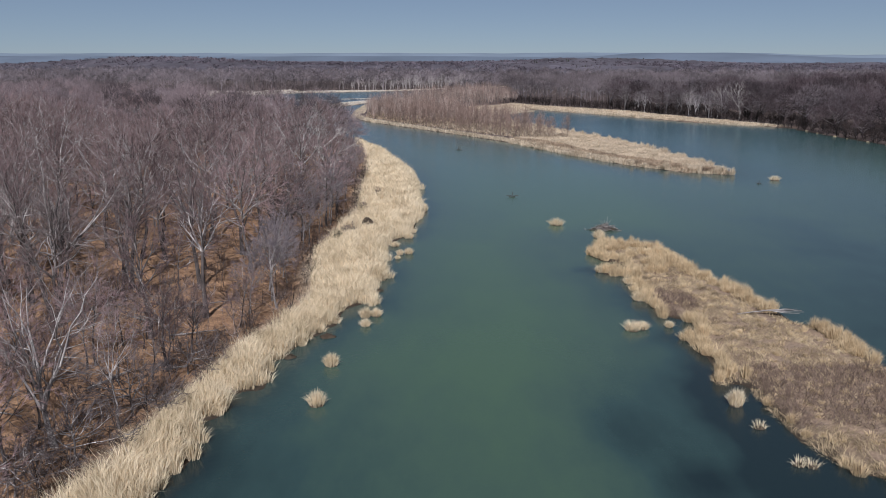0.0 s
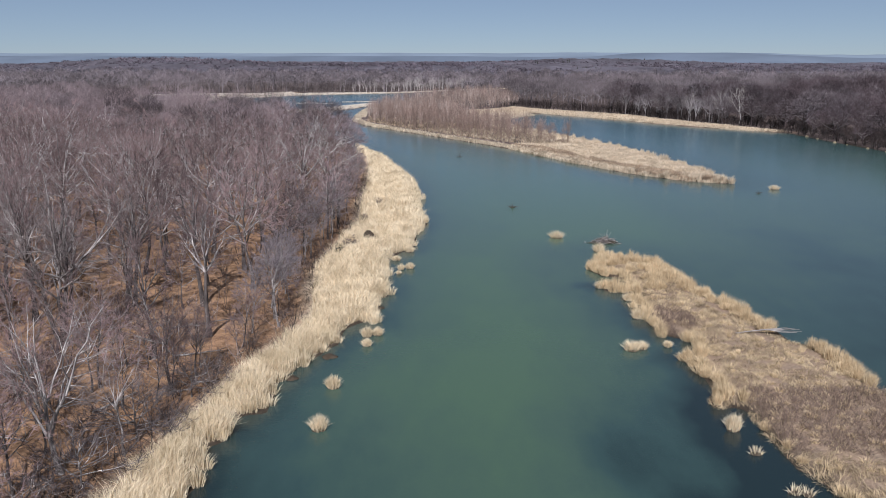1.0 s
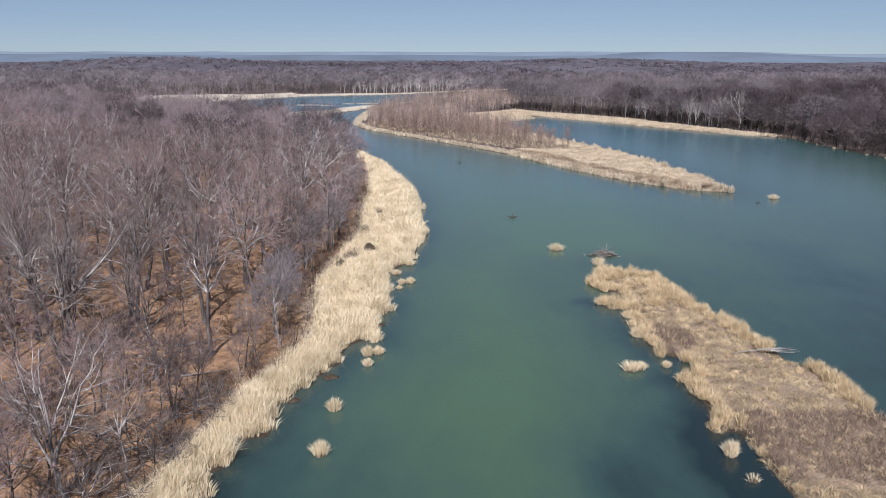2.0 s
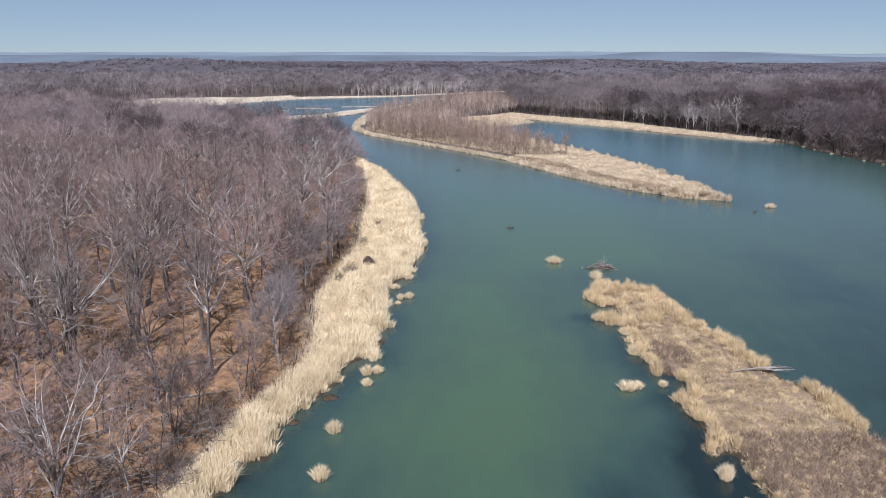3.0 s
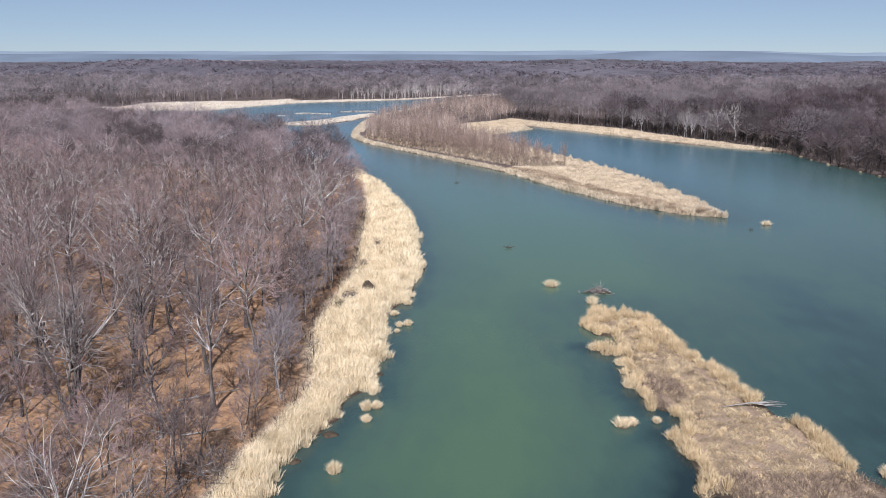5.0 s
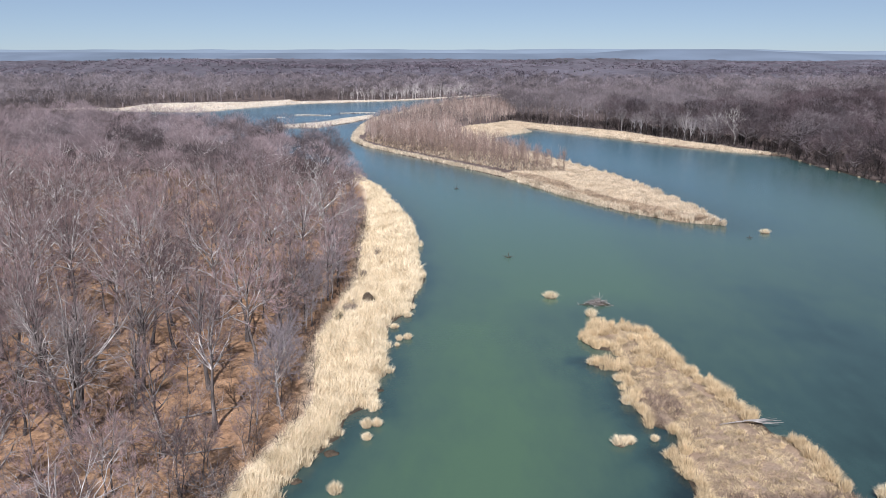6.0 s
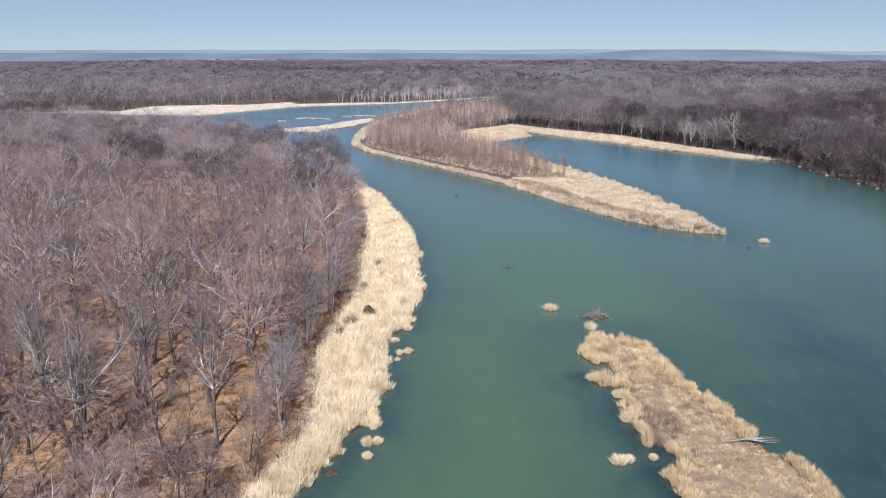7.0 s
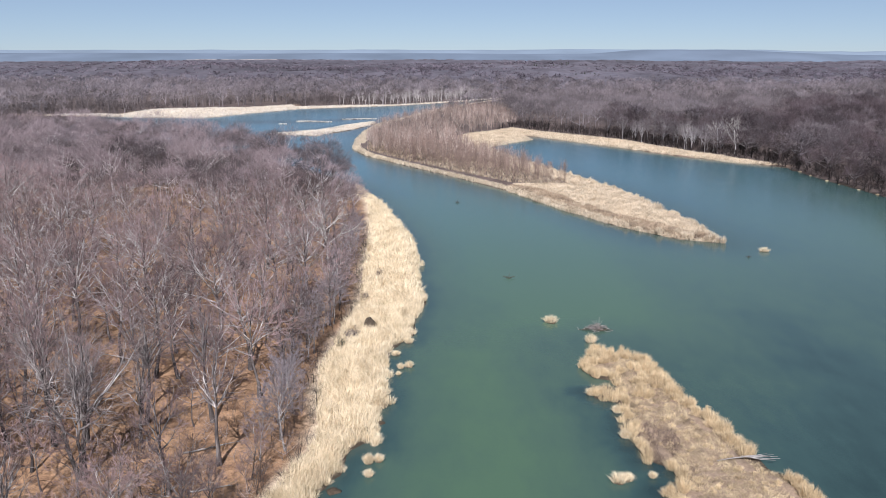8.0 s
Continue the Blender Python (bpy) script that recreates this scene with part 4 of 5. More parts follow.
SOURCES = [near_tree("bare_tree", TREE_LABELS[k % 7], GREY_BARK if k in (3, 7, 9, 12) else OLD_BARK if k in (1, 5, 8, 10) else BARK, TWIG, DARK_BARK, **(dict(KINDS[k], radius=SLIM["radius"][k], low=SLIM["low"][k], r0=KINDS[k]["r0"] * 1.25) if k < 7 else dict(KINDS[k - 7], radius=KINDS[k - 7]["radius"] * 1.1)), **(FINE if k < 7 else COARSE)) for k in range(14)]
SOURCES.append(old_tree())
SOURCES.append(near_tree("bare_tree", "low arching leafless thicket tree leaning over the reeds", BARK, DARK_TWIG, height=5.5, radius=4.6, r0=0.11, limbs=16, low=0.05, high=0.3, top=0.6, weep=0.35, crook=0.1, seconds=7, thirds=5, twigs=4, twig_r=0.02))
SOURCES.append(near_tree("bare_tree", "pale grey bare tree with long upswept forking limbs", GREY_BARK, OLD_TWIG, height=11.5, radius=4.0, r0=0.2, limbs=9, low=0.18, high=0.62, top=0.45, crook=0.11, spring=(0.25, 0.5), seconds=7, thirds=5, twigs=7, twig_r=0.011, straight=True))
SOURCES.append(near_tree("bare_tree", "thin pale leaning bare tree beside the reeds", GREY_BARK, OLD_TWIG, height=9.0, radius=2.2, r0=0.1, limbs=8, low=0.35, high=0.66, top=0.4, lean=0.16, crook=0.1, seconds=5, thirds=4, twigs=6, twig_r=0.01, straight=True))
SOURCES.append(near_tree("bare_tree", "pale lavender-grey bare tree at the edge of the reeds", OLD_BARK, EDGE_TWIG, **dict(KINDS[4], radius=3.6), **COARSE))
SOURCES.append(near_tree("bare_tree", "low pale lavender-grey bare tree at the edge of the reeds", OLD_BARK, EDGE_TWIG, **dict(KINDS[6], radius=3.4), **COARSE))
used = set()


def place_tree(sources, k, x, y, size, turn, group, seen):
    m = pose(x, y, float(ground_height(np.array([x]), np.array([y]))[0]), 0, 0, math.degrees(turn))
    ob = sources[k]
    if k in seen:
        ob = copy_thing(sources[k], m)
    else:
        ob.matrix_basis = m
        seen.add(k)
    ob.scale = (size, size, size)
    return tagged(ob, group=group)


for x, y, k, size, turn in HEROES:
    place_tree(SOURCES, k, x, y, size, turn, "trees of the near woods", used)
for x, y in near:
    edge = -float(signed(LEFT_REEDS, np.array([x]), np.array([y]))[0])
    k = int(RNG.choice(7, p=[0.18, 0.18, 0.1, 0.16, 0.14, 0.1, 0.14])) if edge > 5.0 else int(RNG.choice([4, 4, 6]))
    ahead = [float(signed(LEFT_REEDS, np.array([x + 0.06 * far]), np.array([y + far]))[0]) for far in (5.0, 8.0, 11.0, 14.0)]
    if max(ahead) > 1.5 and y < 135:
        k = 4 if edge > 5 else 6
    k += 7 if y > 100 else 0
    place_tree(SOURCES, k, x, y, RNG.uniform(0.72, 1.22), RNG.uniform(0, 6.28), "trees of the near woods", used)
rim_x, rim_y = zip(*[(-22.6, 48), (-21.2, 58), (-19.6, 70), (-17.8, 77), (-15, 88), (-16.6, 100), (-18, 112), (-17, 125), (-15.5, 145), (-17, 166), (-19, 207)])
row = np.arange(66, 203, 3.1) + RNG.uniform(-1, 1, 45)[:len(np.arange(66, 203, 3.1))]
for y in row:
    x = float(np.interp(y, rim_y, rim_x)) - RNG.uniform(1.8, 4.6)
    place_tree(SOURCES, int(RNG.choice([18, 18, 19, 11])) if y > 84 else int(RNG.choice([4, 6, 6])), x, y, RNG.uniform(0.5, 0.85), RNG.uniform(0, 6.28), "trees of the near woods", used)
young = np.concatenate([scatter(-75, -18, 44, 78, 6.6, 8), scatter(-75, -18, 78, 100, 9.5, 9)])
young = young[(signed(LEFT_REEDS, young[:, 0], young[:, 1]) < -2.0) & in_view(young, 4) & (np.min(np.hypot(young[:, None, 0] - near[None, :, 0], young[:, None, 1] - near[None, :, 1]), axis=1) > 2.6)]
for x, y in young:
    place_tree(SOURCES, 13 if RNG.uniform() < 0.65 else 11, x, y, RNG.uniform(0.7, 1.15), RNG.uniform(0, 6.28), "trees of the near woods", used)
for k in range(len(SOURCES)):
    if k not in used:
        place_tree(SOURCES, k, -48.0 - 5 * (k % 7), 112.0 + 9 * (k % 4), 1.0, 0.5 * k, "trees of the near woods", used)

# saplings and brush under the trees, past counting
BUSH = [light_tree(h, r, 5, 14, 60, 0.026, 0.03, 0.48, 0.5) for h, r in ((3.4, 1.7), (4.8, 1.6), (2.4, 1.6), (1.7, 1.4), (1.3, 1.3))]
p = np.concatenate([scatter(-85, -15, 34, 125, 2.3, 19), scatter(-130, -15, 125, 205, 4.0, 20)])
d = -signed(LEFT_REEDS, p[:, 0], p[:, 1])
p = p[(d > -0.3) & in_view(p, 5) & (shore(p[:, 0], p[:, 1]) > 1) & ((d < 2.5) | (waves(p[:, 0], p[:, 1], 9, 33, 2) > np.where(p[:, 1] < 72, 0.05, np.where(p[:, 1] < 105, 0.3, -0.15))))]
e = scatter(-40, -14, 34, 205, 1.7, 24)
de = -signed(LEFT_REEDS, e[:, 0], e[:, 1])
e = e[(de > -0.6) & (de < np.where(e[:, 1] > 82, 0.9, 2.6)) & (shore(e[:, 0], e[:, 1]) > 1.5)]
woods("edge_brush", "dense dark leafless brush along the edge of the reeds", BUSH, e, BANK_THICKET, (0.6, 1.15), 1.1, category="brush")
woods("understorey", "leafless grey-brown brush and saplings under the trees", BUSH, p, BRUSHWOOD, (0.7, 1.3), category="brush")

# the pale sycamores
BROAD_PALE = dict(height=15.5, radius=5.4, r0=0.3, limbs=12, low=0.3, lean=0.03, high=0.62, top=0.42)
PALE = dict(seconds=5, thirds=4, twigs=2, crook=0.1, twig_r=0.035, sides=(6, 4, 3))
pale = [near_tree("sycamore_tree", "bare sycamore with chalk-white trunk and limbs", PALE_BARK, PALE_TWIG, **PALE, height=h, radius=r, r0=0.2, limbs=n, low=l, lean=0.08, high=0.58, top=0.44)
        for h, r, n, l in ((16, 5.4, 8, 0.2), (14.5, 4.6, 7, 0.15), (17, 5.0, 9, 0.28))]
pale.append(near_tree("sycamore_tree", "bare sycamore with a broad fan of chalk-white limbs", PALE_BARK, PALE_TWIG, **dict(PALE, twig_r=0.025), **BROAD_PALE))
seen_pale = set()
for k, (x, y, size, turn) in enumerate([(128, 374, 1.1, 2.0), (121.5, 383, 1.05, 4.0), (113, 396, 0.8, 1.0)]):
    place_tree(pale, k % 3, x, y, size, turn, "pale sycamores", seen_pale)
place_tree(pale, 3, -23.6, 168, 1.0, 0.3, "pale sycamores", seen_pale)

# the woods farther off, past counting
MID = [light_tree(h, r * 1.18, 8, 22, 640, 0.095, l, 0.33, 0.64, 0.26, 0.1, 0.72, (0.16, 0.34), -0.15) for h, r, l in ((15.5, 5.3, 0.28), (14.5, 4.8, 0.3), (16.5, 5.2, 0.33), (13.5, 5.0, 0.28), (15, 4.4, 0.25), (11.5, 4.4, 0.25))]
MID += [light_tree(h, r, 15, 60, 260, 0.13, 0.3, 0.33, 0.62, 0.26, 0.9, 0.75, (0.16, 0.34), -0.1, stout=0.24) for h, r in ((16.5, 6.4), (15, 5.6))]
LOW = [light_tree(h * 1.08, r * 1.4, 10, 34, 600, 0.13, l, 0.44, 0.55, 0.26, 0.0, 0.72, (0.14, 0.3), -0.5) for h, r, l in ((14.5, 6.2, 0.15), (13.5, 5.4, 0.2), (15.5, 6.0, 0.2), (12, 5.4, 0.15))]


p = np.concatenate([scatter(-260, -15, 200, 300, 8.2, 12), scatter(-260, -15, 300, 440, 6.9, 27)])
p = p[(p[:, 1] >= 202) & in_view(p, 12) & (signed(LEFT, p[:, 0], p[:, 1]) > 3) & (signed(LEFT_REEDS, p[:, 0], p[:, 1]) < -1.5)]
woods("riverside_woods", "dense bare grey-brown hardwood forest along the bank", MID, p, WOODS, (0.62, 1.18))

p = scatter(20, 380, 230, 640, 11.5, 13)
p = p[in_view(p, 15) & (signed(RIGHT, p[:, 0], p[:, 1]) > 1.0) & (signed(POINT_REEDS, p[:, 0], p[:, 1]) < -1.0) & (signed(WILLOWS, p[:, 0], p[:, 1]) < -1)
      & ((p[:, 1] > 330) | (p[:, 0] > 135)) & ((p[:, 0] > 60) | (p[:, 1] > 470))]
back = signed(RIGHT, p[:, 0], p[:, 1]) + 25 * waves(p[:, 0], p[:, 1], 60, 93) > np.where(p[:, 0] > 90, 62 + 1.5 * np.maximum(p[:, 0] - 130, 0), 6)
woods("opposite_woods", "dense dark bare hardwood forest on the opposite bank", LOW, p[~back], DARK_WOODS, (0.55, 1.2))
pick = p[~back]
pick = pick[(waves(pick[:, 0], pick[:, 1], 9, 94, 1) > 0.12)]
woods("grey_crowns", "paler grey bare trees scattered through the opposite bank", LOW, pick + 2.4, MAUVE_WOODS, (0.75, 1.05))
woods("upland_woods", "mauve-grey bare forest behind the opposite bank", [light_tree(h, r * 1.35, 4, 7, 380, 0.155, l, 0.36, 0.6, 0.26, 0.0, 0.78, (0.14, 0.3), 0.0) for h, r, l in ((14.5, 6.2, 0.15), (13.5, 5.4, 0.2), (15.5, 6.0, 0.2))], p[back], MAUVE_WOODS)

p = scatter(30, 185, 190, 530, 3.1, 23)
d = signed(RIGHT, p[:, 0], p[:, 1])
dr = -signed(POINT_REEDS, p[:, 0], p[:, 1])
p = p[(d > np.where(p[:, 0] > 128, -0.9, 4.5)) & ((d < 26) | (dr < 22)) & (dr > 0) & (signed(WILLOWS, p[:, 0], p[:, 1]) < -1) & ((p[:, 0] > 100) | (p[:, 1] > 330))]
BANKBUSH = [light_tree(h, r, 4, 8, 50, 0.12, 0.03, 0.5, 0.45) for h, r in ((4.5, 2.4), (6.5, 2.6), (3.4, 2.2))]
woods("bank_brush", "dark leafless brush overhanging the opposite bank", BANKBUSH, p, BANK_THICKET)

# thicket of willows on the point
WSHAPE = [dict(height=8.5, radius=1.8, r0=0.07, limbs=8, boughs=4, twigs=3, subs=0, sides=(4, 3), twig_r=0.04, low=0.12, upright=1.0),
          dict(height=7.0, radius=1.9, r0=0.06, limbs=8, boughs=4, twigs=3, subs=0, sides=(4, 3), twig_r=0.04, low=0.1, upright=1.1),
          dict(height=9.5, radius=2.0, r0=0.08, limbs=8, boughs=4, twigs=3, subs=0, sides=(4, 3), twig_r=0.04, low=0.2, upright=0.9)]
willows = [near_tree("willow_tree", "slender bare reddish-brown willow in a thicket", WILLOW, WILLOW, **w) for w in WSHAPE]
p = scatter(-50, 60, 275, 700, 3.0, 14)
p = p[signed(WILLOWS, p[:, 0], p[:, 1]) > -0.5]
front = (p[:, 1] < 385) & (p[:, 1] < 300 + (45 - p[:, 0]) * 1.15)
fp = p[front][:260]
seen_w = set()
for x, y in fp:
    tall = 0.78 + 0.32 * float(step(45, -5, x))
    place_tree(willows, int(RNG.integers(0, 3)), x, y, tall * RNG.uniform(0.75, 1.15), RNG.uniform(0, 6.28), "willows of the point", seen_w)
rest = p[~front]
rest = rest[RNG.uniform(0, 1, len(rest)) < np.where(rest[:, 1] > 450, 0.4, 0.8)]
WLOW = [light_tree(h, 2.2, 6, 10, 44, 0.085, 0.05, 0.46, 0.52, 0.2, belly=-0.7, rise=0.9) for h in (8.5, 9.5, 7.5)]
woods("willow_thicket", "dense reddish-brown bare willow thicket on the point", WLOW, rest, WILLOW_FAR, (0.8, 1.3))

# far woods, coarser with distance
FARSHAPE = [light_tree(h, r * 1.05, 3, 3, 84, 0.2, 0.1, 0.4, 0.56, 0.26, 0.0, 0.75, (0.2, 0.4), -0.1, stout=0.95) for h, r in ((14.5, 6), (15.5, 6.4), (13.5, 5.8), (12, 5.5))]


def clump(sprigs):
    """A far crown that stands out of the canopy: a stem and a head of boughs."""
    s = Soup()
    s.add(*spikes(np.array([[0, 0, -1.0]]), np.array([[0.3, 0.2, 11.0]]), np.array([0.4])))
    heads = unit(RNG.normal(0, 1, (5, 3)) + np.array([0, 0, 0.5]))
    az, up = RNG.uniform(0, 6.28, sprigs), RNG.uniform(-0.1, 1, sprigs)
    flat = np.sqrt(1 - up * up)
    d = np.column_stack([np.cos(az) * flat, np.sin(az) * flat, up])
    q = d * (0.6 + 0.4 * step(0.5, 1.0, np.max(d @ heads.T, axis=1)))[:, None] * np.array([4.4, 4.4, 4.6])
    s.add(*slivers(np.array([0, 0, 7.0]) + q * 0.8, unit(d + RNG.normal(0, 0.4, (sprigs, 3)) + np.array([0, 0, 0.3])) * RNG.uniform(1.0, 2.4, (sprigs, 1)), RNG.uniform(0.3, 0.6, sprigs)))
    v, t = s.arrays()
    return v, t, np.zeros(len(v))


tuft = [clump(44) for k in range(8)]
tuft_far = [clump(22) for k in range(8)]


def far_places(x0, x1, y0, y1, gap, seed):
    p = scatter(x0, x1, y0, y1, gap, seed, 0.75)
    d = shore(p[:, 0], p[:, 1])
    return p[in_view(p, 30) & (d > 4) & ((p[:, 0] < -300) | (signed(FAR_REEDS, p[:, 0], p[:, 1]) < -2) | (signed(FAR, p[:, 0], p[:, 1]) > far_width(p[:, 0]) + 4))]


p = far_places(-620, 640, 450, 1090, 13.2, 15)
p = p[(p[:, 1] > 640) | ((p[:, 0] < -60) & (p[:, 1] > 590)) | ((p[:, 0] < -255) & (signed(FAR, p[:, 0], p[:, 1]) > 3))]
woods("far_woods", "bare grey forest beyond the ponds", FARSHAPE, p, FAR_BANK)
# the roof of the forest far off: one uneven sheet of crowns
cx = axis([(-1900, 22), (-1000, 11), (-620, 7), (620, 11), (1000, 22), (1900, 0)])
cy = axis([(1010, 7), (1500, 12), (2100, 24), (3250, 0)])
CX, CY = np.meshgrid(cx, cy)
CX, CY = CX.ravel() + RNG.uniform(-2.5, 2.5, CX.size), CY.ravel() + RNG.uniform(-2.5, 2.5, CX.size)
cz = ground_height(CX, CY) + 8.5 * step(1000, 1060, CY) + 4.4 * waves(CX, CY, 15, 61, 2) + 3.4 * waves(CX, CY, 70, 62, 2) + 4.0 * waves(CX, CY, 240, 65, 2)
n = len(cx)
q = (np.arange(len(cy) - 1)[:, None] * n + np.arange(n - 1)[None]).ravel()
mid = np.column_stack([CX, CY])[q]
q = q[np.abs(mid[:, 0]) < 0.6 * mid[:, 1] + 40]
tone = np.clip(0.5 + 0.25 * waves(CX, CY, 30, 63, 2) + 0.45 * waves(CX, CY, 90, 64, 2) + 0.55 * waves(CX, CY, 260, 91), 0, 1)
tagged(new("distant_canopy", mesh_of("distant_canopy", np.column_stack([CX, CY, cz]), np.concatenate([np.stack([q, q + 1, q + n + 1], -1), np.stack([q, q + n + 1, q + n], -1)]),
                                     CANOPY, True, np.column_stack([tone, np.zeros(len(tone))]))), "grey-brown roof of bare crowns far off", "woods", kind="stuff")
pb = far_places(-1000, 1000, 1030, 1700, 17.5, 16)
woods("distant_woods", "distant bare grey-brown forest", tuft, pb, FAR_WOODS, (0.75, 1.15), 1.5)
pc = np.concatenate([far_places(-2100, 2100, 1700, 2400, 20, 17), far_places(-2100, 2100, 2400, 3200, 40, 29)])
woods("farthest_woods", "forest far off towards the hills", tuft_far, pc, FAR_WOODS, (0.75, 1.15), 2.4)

p = scatter(-420, 60, 590, 900, 5.6, 26)
d = signed(FAR, p[:, 0], p[:, 1])
p = p[(d > np.where(p[:, 0] < -300, -1, 4)) & (d < 95) & ((p[:, 0] < -300) | (d > far_width(p[:, 0])))]
woods("far_bank_brush", "low leafless brush along the far bank", BANKBUSH, p, FAR_BRUSH, (0.8, 1.7), category="brush")

# a stand of pale trunks behind the far bank
p = scatter(-140, 30, 700, 860, 6.5, 25)
d = signed(FAR, p[:, 0], p[:, 1])
p = p[(d > 9) & (d < 30) & (signed(FAR_REEDS, p[:, 0], p[:, 1]) < -1)]
woods("pale_stand", "stand of pale-trunked bare trees behind the far bank", [light_tree(h, 3.4, 5, 12, 12, 0.2, 0.2, 0.42, 0.55, stem_tone=0.9) for h in (11, 15, 13)], p, PALE_WOODS)

# greyer trees beside the sycamores on the opposite bank
p = scatter(88, 128, 376, 440, 7.0, 28)
d = signed(RIGHT, p[:, 0], p[:, 1])
p = p[(d > 8) & (d < 34) & (signed(POINT_REEDS, p[:, 0], p[:, 1]) < -1)]
woods("pale_stand", "stand of pale grey bare trees on the opposite bank", [light_tree(h, 4.2, 8, 20, 170, 0.13, 0.2, 0.4, 0.58, 0.26, 0.9, 0.7, (0.2, 0.36), -0.2) for h in (12, 14.5, 13)], p, PALE_STAND, (0.85, 1.2))

# cedars among the far trees
p = far_places(-500, 560, 880, 1700, 24, 18)
p = p[waves(p[:, 0], p[:, 1], 190, 41) > 0.52]
cs = Soup()
for x, y in p:
    h = RNG.uniform(10, 15.5)
    z = float(ground_height(np.array([x]), np.array([y]))[0])
    n = 26
    zz = RNG.uniform(0.12, 0.9, n)
    a = RNG.uniform(0, 6.28, n)
    rr = (1 - zz) * 3.0 + 0.6
    vec = np.column_stack([np.cos(a) * rr, np.sin(a) * rr, RNG.uniform(0.5, 2.5, n)])
    cs.add(*spikes(np.column_stack([np.full(n, x), np.full(n, y), z + zz * h]), vec, np.full(n, 0.9)))
tagged(new("far_cedars", cs.mesh("far_cedars", CEDAR)), "dark green cedars scattered through the far forest", "trees", kind="stuff")


# ---- reeds ----
def reed_soup(p, z, tall, width, lean=0.18):
    n = len(p)
    h = RNG.uniform(0.82, 1.1, n) * tall
    sway = np.column_stack([waves(p[:, 0], p[:, 1], 1.7, 62, 2), waves(p[:, 0], p[:, 1], 1.7, 63, 2)])
    tilt = (RNG.normal(0, lean, (n, 2)) + 1.6 * lean * sway) * h[:, None]
    base = np.column_stack([p, z])
    vec = np.column_stack([tilt, h])
    bend = np.column_stack([tilt * RNG.uniform(0.2, 1.4, (n, 1)), -h * RNG.uniform(0.0, 0.12, n)])
    return blades(base, vec, np.full(n, 1.0) * width * RNG.uniform(0.7, 1.3, n), bend)


def reed_points(poly, density, y0=-1e9, y1=1e9, ragged=0.8, seed=1):
    r = np.random.default_rng(seed)
    q = np.array(poly)
    lo, hi = q.min(0) - 1.5, q.max(0) + 1.5
    lo[1], hi[1] = max(lo[1], y0), min(hi[1], y1)
    n = int((hi[0] - lo[0]) * (hi[1] - lo[1]) * density)
    p = r.uniform(lo, hi, (n, 2))
    d = signed(poly, p[:, 0], p[:, 1]) + ragged * waves(p[:, 0], p[:, 1], 2.6, 51, 2)
    return p[(d > 0) & (p[:, 1] >= y0)], d[d > 0]


def tuft_soup(c, r, tall, count, width):
    """Round tufts: blades that stand in the middle and lean out round it. Centres c, radii and heights for each."""
    n = len(c)
    idx = np.repeat(np.arange(n), count)
    m = len(idx)
    a, q = RNG.uniform(0, 6.28, m), np.sqrt(RNG.uniform(0, 1, m))
    out = np.column_stack([np.cos(a), np.sin(a)]) * q[:, None]
    rr = np.asarray(r)[idx][:, None]
    h = np.asarray(tall)[idx] * (1.08 - 0.5 * q * q) * RNG.uniform(0.85, 1.1, m)
    base = np.column_stack([np.asarray(c)[idx, :2] + out * rr * 0.6, np.asarray(c)[idx, 2] if np.shape(c)[1] > 2 else np.full(m, -0.05)])
    vec = np.column_stack([out * rr * 0.45 + RNG.normal(0, 0.08, (m, 2)), h])
    bend = np.column_stack([out * rr * 0.22 + RNG.normal(0, 0.06, (m, 2)), -h * q * RNG.uniform(0.05, 0.25, m)])
    return blades(base, vec, width * RNG.uniform(0.7, 1.3, m), bend)


def along(poly, first, last, gap, inset, wander, seed):
    """Places along a stretch of an outline, about gap apart."""
    r = np.random.default_rng(seed)
    q = np.array(poly[first:last], float)
    out = []
    for a, b in zip(q, q[1:]):
        ln = np.hypot(*(b - a))
        k = max(1, int(ln / gap))
        nrm = np.array([-(b - a)[1], (b - a)[0]]) / (ln + 1e-6)
        for u in (np.arange(k) + r.uniform(0, 1, k)) / k:
            out.append(a + (b - a) * u + nrm * (inset + r.normal(0, wander)))
    return np.array(out)


SHRUBS = [(-15.5, 120.8, 1.15), (-14.1, 126.4, 1.1), (-13.0, 164.0, 0.95), (-14.2, 146.6, 1.0), (-15.0, 125.5, 1.0)]
bed = Soup()
for y0, y1, density, width in ((20, 90, 68, 0.044), (90, 150, 36, 0.067), (150, 292, 15, 0.11)):
    p, d = reed_points(LEFT_REEDS, density, y0, y1, seed=int(y0))
    keep = (signed(LEFT_REEDS, p[:, 0], p[:, 1]) > 0.45 + 0.5 * waves(p[:, 0], p[:, 1], 2.6, 51, 2)) & (np.hypot(p[:, 0] + 12.1, (p[:, 1] - 131.0) * 0.8) > 1.5) & (waves(p[:, 0], p[:, 1], 2.2, 61, 2) < 0.54)
    for sx, sy, size in SHRUBS:
        keep &= np.hypot(p[:, 0] - sx, (p[:, 1] - sy + 0.5) * 0.7) > 0.85 * size
    p = p[keep]
    tall = 1.6 + 0.55 * waves(p[:, 0], p[:, 1], 2.4, 52, 2) + 0.25 * waves(p[:, 0], p[:, 1], 9, 56, 2)
    z = np.maximum(ground_height(p[:, 0], p[:, 1]), -0.25)
    bed.add(*reed_soup(p, z, tall, width, 0.2))
c = along([q for q in LEFT if 25 < q[1] < 290], 0, 99, 1.0, 0.6, 0.35, 81)
c = np.column_stack([c, np.full(len(c), -0.1)])
